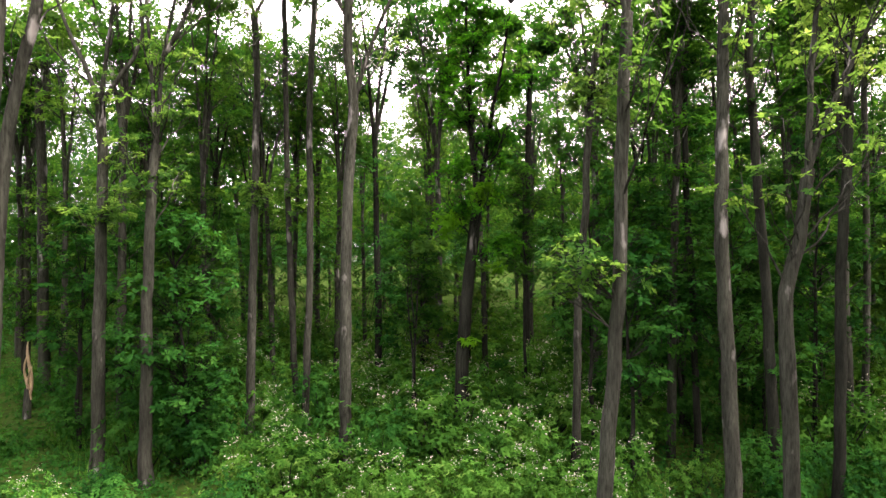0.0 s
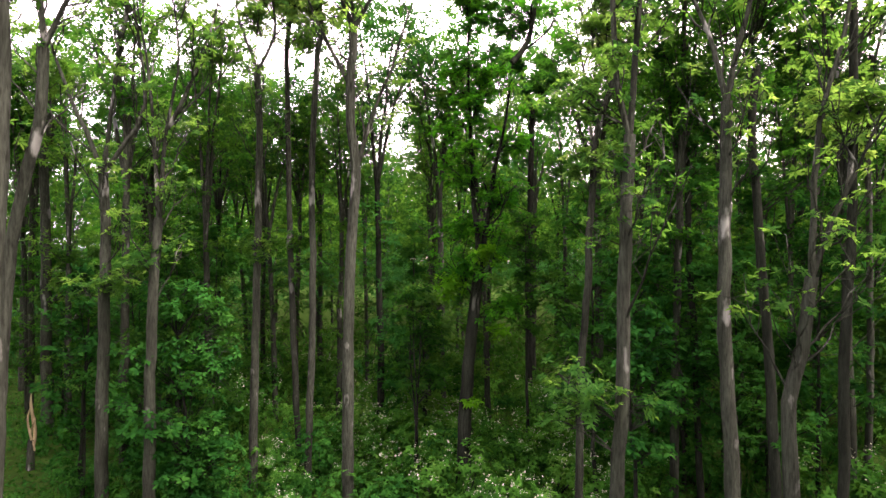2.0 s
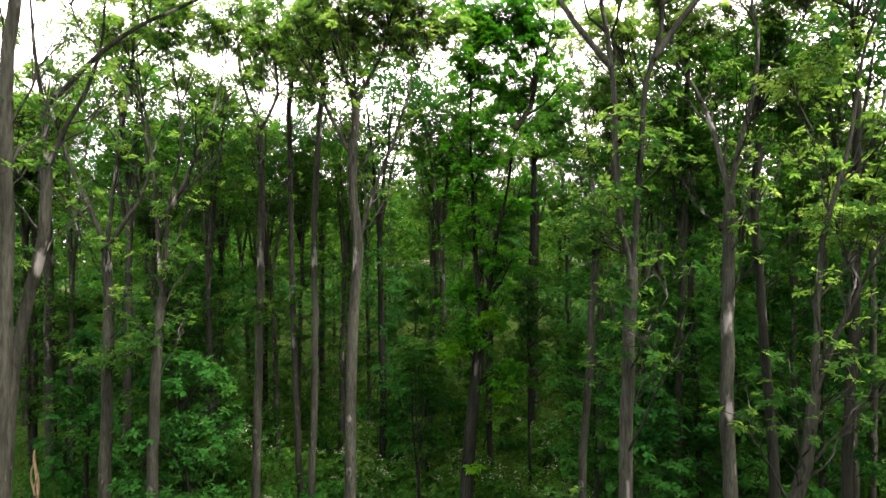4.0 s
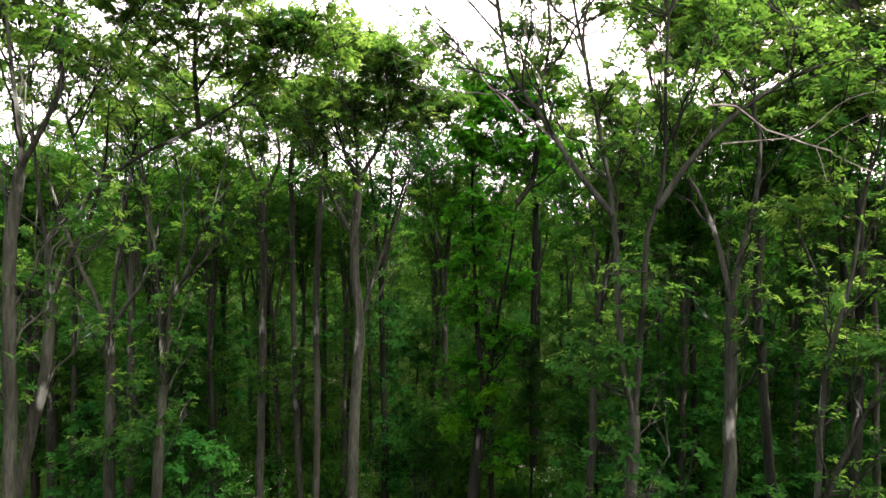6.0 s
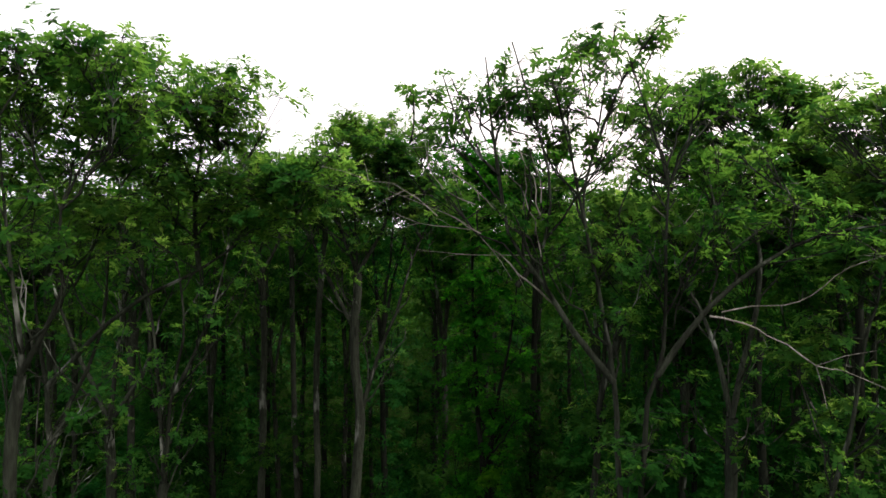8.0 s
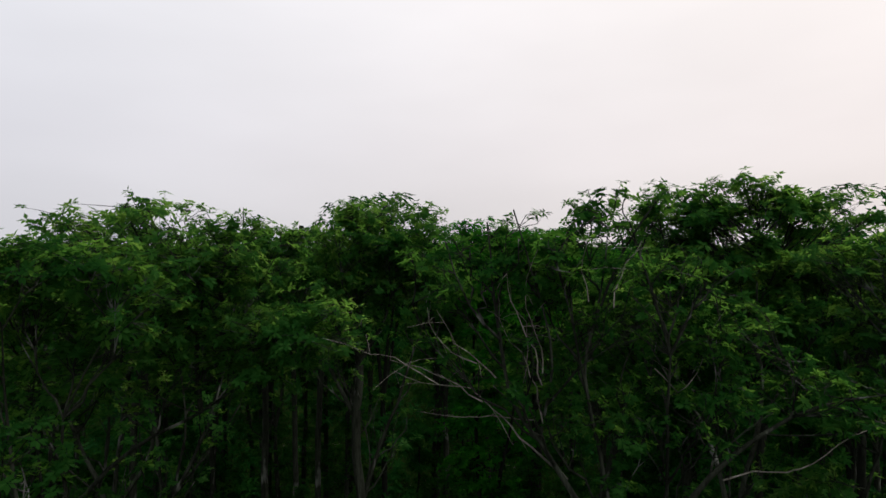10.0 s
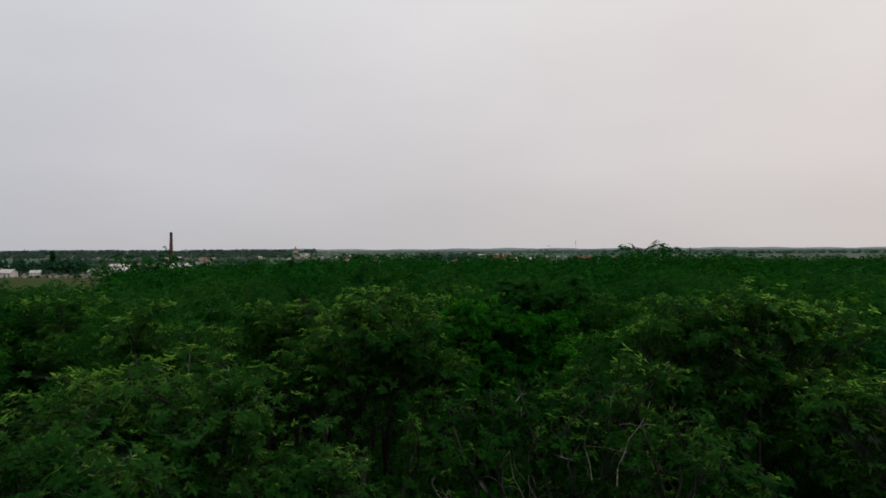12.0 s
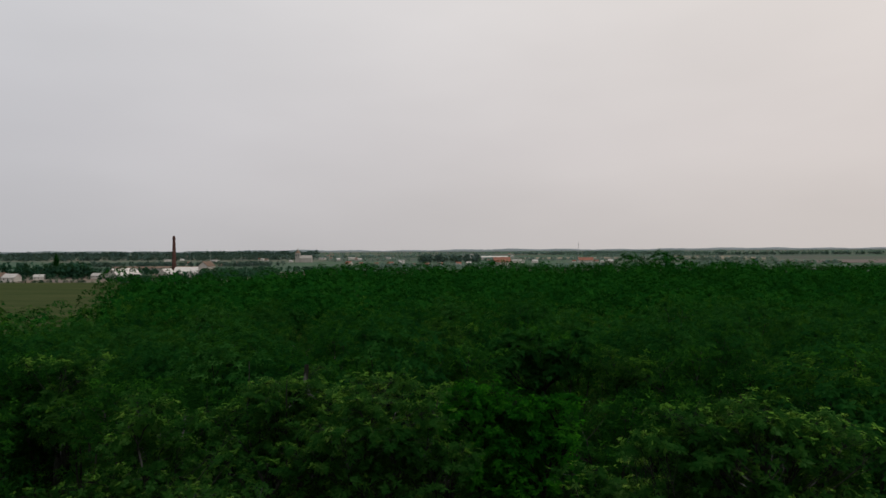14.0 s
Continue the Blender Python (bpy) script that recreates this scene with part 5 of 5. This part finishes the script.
# ---- the brickworks chimney, halls, houses and church ----
def box(bm, x0, x1, y0, y1, z0, z1):
    v = [bm.verts.new((x, y, z)) for z in (z0, z1) for x, y in ((x0, y0), (x1, y0), (x1, y1), (x0, y1))]
    for f in ((0, 3, 2, 1), (4, 5, 6, 7), (0, 1, 5, 4), (1, 2, 6, 5), (2, 3, 7, 6), (3, 0, 4, 7)):
        bm.faces.new([v[i] for i in f])


def gabled(bm, w, d, h, rise):
    """Walls with two gable ends, ridge along x."""
    pts = [(-w, -d, 0), (w, -d, 0), (w, d, 0), (-w, d, 0), (-w, -d, h), (w, -d, h), (w, d, h), (-w, d, h), (-w, 0, h + rise), (w, 0, h + rise)]
    v = [bm.verts.new(p) for p in pts]
    for f in ((0, 1, 5, 4), (2, 3, 7, 6), (1, 2, 6, 9, 5), (3, 0, 4, 8, 7), (4, 5, 9, 8), (6, 7, 8, 9)):
        bm.faces.new([v[i] for i in f])


def house(label, w, d, h, rise, wall_mat, roof_mat, windows=3, name="house", category="house", group="houses of the town", stack=True):
    root = tagged(new(name), label, category, group)
    bm = bmesh.new()
    gabled(bm, w, d, h, rise)
    part("wall", bm, wall_mat, root)
    for s in (-1, 1):
        bm = bmesh.new()
        e = 0.5
        a, b = Vector((0, s * (d + e), h - rise * e / d + 0.05)), Vector((0, 0, h + rise + 0.05))
        lo, hi = [], []
        for x in (-w - e, w + e):
            for p in (a, b):
                lo.append(bm.verts.new((x, p.y, p.z)))
                hi.append(bm.verts.new((x, p.y, p.z + 0.25)))
        for q in (lo, hi):
            bm.faces.new((q[0], q[1], q[3], q[2]))
        for i, k in ((0, 1), (1, 3), (3, 2), (2, 0)):
            bm.faces.new((lo[i], lo[k], hi[k], hi[i]))
        part("roof", bm, roof_mat, root)
    for i in range(windows):
        x = -w + (i + 0.5) * 2 * w / windows
        bm = bmesh.new()
        box(bm, x - 0.6, x + 0.6, -d - 0.05, -d + 0.1, h * 0.35, h * 0.75)
        win = part("window", bm, PLASTER_WALL, root)
        bm = bmesh.new()
        box(bm, x - 0.48, x + 0.48, -d - 0.09, -d - 0.055, h * 0.35 + 0.12, h * 0.75 - 0.12)
        part("pane", bm, GLASS, win)
    if stack:
        bm = bmesh.new()
        box(bm, w * 0.4, w * 0.4 + 0.7, -0.3, 0.4, h + rise * 0.5, h + rise + 1.0)
        part("chimney", bm, BRICK, root)
    return root


def brick_chimney(x, y, height):
    root = tagged(new("factory_chimney"), "tall tapering red brick factory chimney with sooty top", "chimney")
    root.location = (x, y, 0)
    z = np.linspace(0, height - 6, 14)
    part("shaft", quads(*tube(np.stack([0 * z, 0 * z, z], 1), np.interp(z, [0, height], [2.3, 1.15]), 20)), BRICK, root, smooth=True)
    z = np.array([height - 6, height - 1.2, height - 1.2, height - 0.2, height, height - 0.01])
    part("top", quads(*tube(np.stack([0 * z, 0 * z, np.linspace(height - 6, height, 6)], 1), np.array([1.3, 1.22, 1.4, 1.42, 1.3, 0.9]), 20)), SOOT, root, "soot-blackened crown", smooth=True)
    for k in range(4):
        zz = height * (0.3 + 0.16 * k)
        rr = 2.3 + (1.15 - 2.3) * zz / height
        part("hoop", quads(*tube([(0, 0, zz - 0.15), (0, 0, zz + 0.15)], [rr + 0.06, rr + 0.06], 20)), SOOT, root)
    bm = bmesh.new()
    box(bm, -3.2, 3.2, -3.2, 3.2, -0.2, 4.5)
    part("plinth", bm, BRICK, root)


brick_chimney(-278, 587, 38.6)
hall = house("long brickworks hall with a pale sheet roof", 12, 6, 4.2, 4.6, PLASTER_WALL, ROOF_WHITE, 6, "factory_hall", "factory", "brickworks", False)
hall.location = (-242, 540, 0)
gable = house("tall pale gabled brickworks building", 6, 4.6, 10.0, 4.0, PLASTER_WALL, ROOF_BROWN, 2, "factory_hall", "factory", "brickworks", False)
gable.location, gable.rotation_euler = (-225, 538, 0), (0, 0, radians(80))
shed = house("small white gabled shed beside the chimney", 5, 4.6, 2.6, 4.6, PLASTER_WALL, ROOF_WHITE, 1, "shed", "shed", "brickworks", False)
shed.location, shed.rotation_euler = (-266, 547, 0), (0, 0, radians(72))
barn = house("wide barn with a pale weathered roof", 11, 8, 2.6, 6.0, PLASTER_WALL, ROOF_WHITE, 3, "barn", "barn", "", False)
barn.location, barn.rotation_euler = (-291, 520, 0), (0, 0, radians(64))
row = house("long low grey stable building", 52, 5, 3.4, 1.6, GREY_WALL, ROOF_BROWN, 24, "stable", "farm building", "", False)
row.location = (-352, 700, 0)
depot = house("long white warehouse with a low roof", 42, 9, 5.0, 2.0, PLASTER_WALL, ROOF_WHITE, 10, "warehouse", "warehouse", "", False)
depot.location = (70, 1290, 0)
school = house("large house with a broad red tiled roof", 12, 7, 5.0, 6.5, PLASTER_WALL, ROOF_RED, 5)
school.location, school.rotation_euler = (66, 850, 0), (0, 0, 0.15)
manor = house("wide house with a red tiled roof", 15, 7, 5.0, 6.5, PLASTER_WALL, ROOF_RED, 6)
manor.location, manor.scale = (217, 1000, 0), (0.8, 0.8, 0.7)

KINDS = [
    house("white house with a grey roof", 7, 5, 4.5, 3.5, PLASTER_WALL, ROOF_GREY),
    house("white house with a red tiled roof", 7, 5, 4.5, 4.0, PLASTER_WALL, ROOF_RED),
    house("grey house with a brown roof", 6, 5, 4.5, 4.0, GREY_WALL, ROOF_BROWN),
    house("large pale block with a flat-pitched roof", 16, 8, 8.0, 1.5, PLASTER_WALL, ROOF_GREY, 8, stack=False),
]
rng = np.random.default_rng(63)
homes = [(0, -357, 475), (2, -372, 485), (0, -352, 500), (0, -388, 510), (0, -402, 520), (0, -318, 525), (0, -420, 505), (1, -160, 900), (1, -146, 930), (1, -118, 900), (1, -95, 880), (1, -60, 860),
         (0, -80, 905), (1, -40, 850), (1, -22, 870), (1, 5, 880), (0, 20, 900), (3, 100, 960), (0, 130, 980), (1, 200, 1010), (0, 236, 960), (1, 240, 1020), (0, 252, 980), (3, -300, 1350), (3, -240, 1380),
         (0, -200, 1250), (2, -150, 1180), (3, -360, 1400), (0, -420, 1300), (3, -160, 1420), (0, -380, 900), (2, -340, 860), (0, -310, 900), (0, -450, 950)]
for k in range(40):
    y = rng.uniform(900, 2100)
    x = rng.uniform(-0.5, 0.1) * y
    homes.append((int(rng.choice(4, p=[0.4, 0.2, 0.28, 0.12])), x, y))
for i, x, y in homes:
    settle_copy(KINDS, i, x, y, rng.uniform(0.62, 0.88), rng.uniform(-0.6, 0.6))
for ob in KINDS:
    if ob.get("placed"):
        del ob["placed"]


def church(x, y):
    root = tagged(new("church"), "village church with a square tower and dark spire", "church")
    root.location = (x, y, 0)
    bm = bmesh.new()
    box(bm, -4, 4, -4, 4, 0, 17)
    tower = part("tower", bm, GREY_WALL, root)
    bm = bmesh.new()
    box(bm, -4.4, 4.4, -4.4, 4.4, 16.6, 17.2)
    part("cornice", bm, PLASTER_WALL, tower)
    for s in (-1, 1):
        bm = bmesh.new()
        box(bm, s * 2 - 0.7, s * 2 + 0.7, -4.1, -3.9, 11, 14.5)
        part("belfry_opening", bm, GLASS, tower)
    z = np.array([17.2, 19.5, 22.0, 26.5])
    part("spire", quads(*tube(np.stack([0 * z, 0 * z, z], 1), [4.6, 3.6, 1.4, 0.15], 8)), ROOF_BROWN, root, "dark pointed spire")
    bm = bmesh.new()
    gabled(bm, 11, 6, 8, 5)
    nave = part("nave", bm, GREY_WALL, root)
    nave.location = (15, 0, 0)


church(-290, 1100)


def radio_mast(x, y, h):
    root = tagged(new("radio_mast"), "thin steel lattice radio mast", "mast")
    root.location = (x, y, 0)
    for k in range(3):
        a = k * 2.094
        c, s = math.cos(a), math.sin(a)
        part("leg", quads(*tube([(c * 0.9, s * 0.9, 0), (c * 0.35, s * 0.35, h)], [0.16, 0.12], 5)), STEEL, root)
    for k in range(9):
        z = h * (k + 0.5) / 9
        w = 0.9 - 0.55 * z / h
        part("brace", quads(*tube([(w, 0, z), (-w * 0.5, w * 0.87, z), (-w * 0.5, -w * 0.87, z), (w, 0, z)], [0.07] * 4, 4)), STEEL, root)
    part("antenna", quads(*tube([(0, 0, h - 4), (0, 0, h + 2.5)], [0.7, 0.5], 8)), STEEL, root)


radio_mast(287, 1400, 34)


def poplar(x, y, h):
    rng = np.random.default_rng(8)
    root = tagged(new("tree"), "dark narrow poplar standing among the houses", "tree")
    root.location = (x, y, 0)
    part("trunk", quads(*tube([(0, 0, -0.2), (0, 0, h * 0.5), (0, 0, h * 0.9)], [0.4, 0.25, 0.08], 7)), BARK_DARK, root)
    C = in_ellipsoid(rng, 2200, (0, 0, h * 0.55), (2.3, 2.3, h * 0.47), 3.0)
    part("crown", quads(*leaf_quads(C, 1, 1.0, 0.7, rng, droop=-0.5)), LEAF_DARK, root, kind="stuff")


poplar(-378, 560, 20.5)
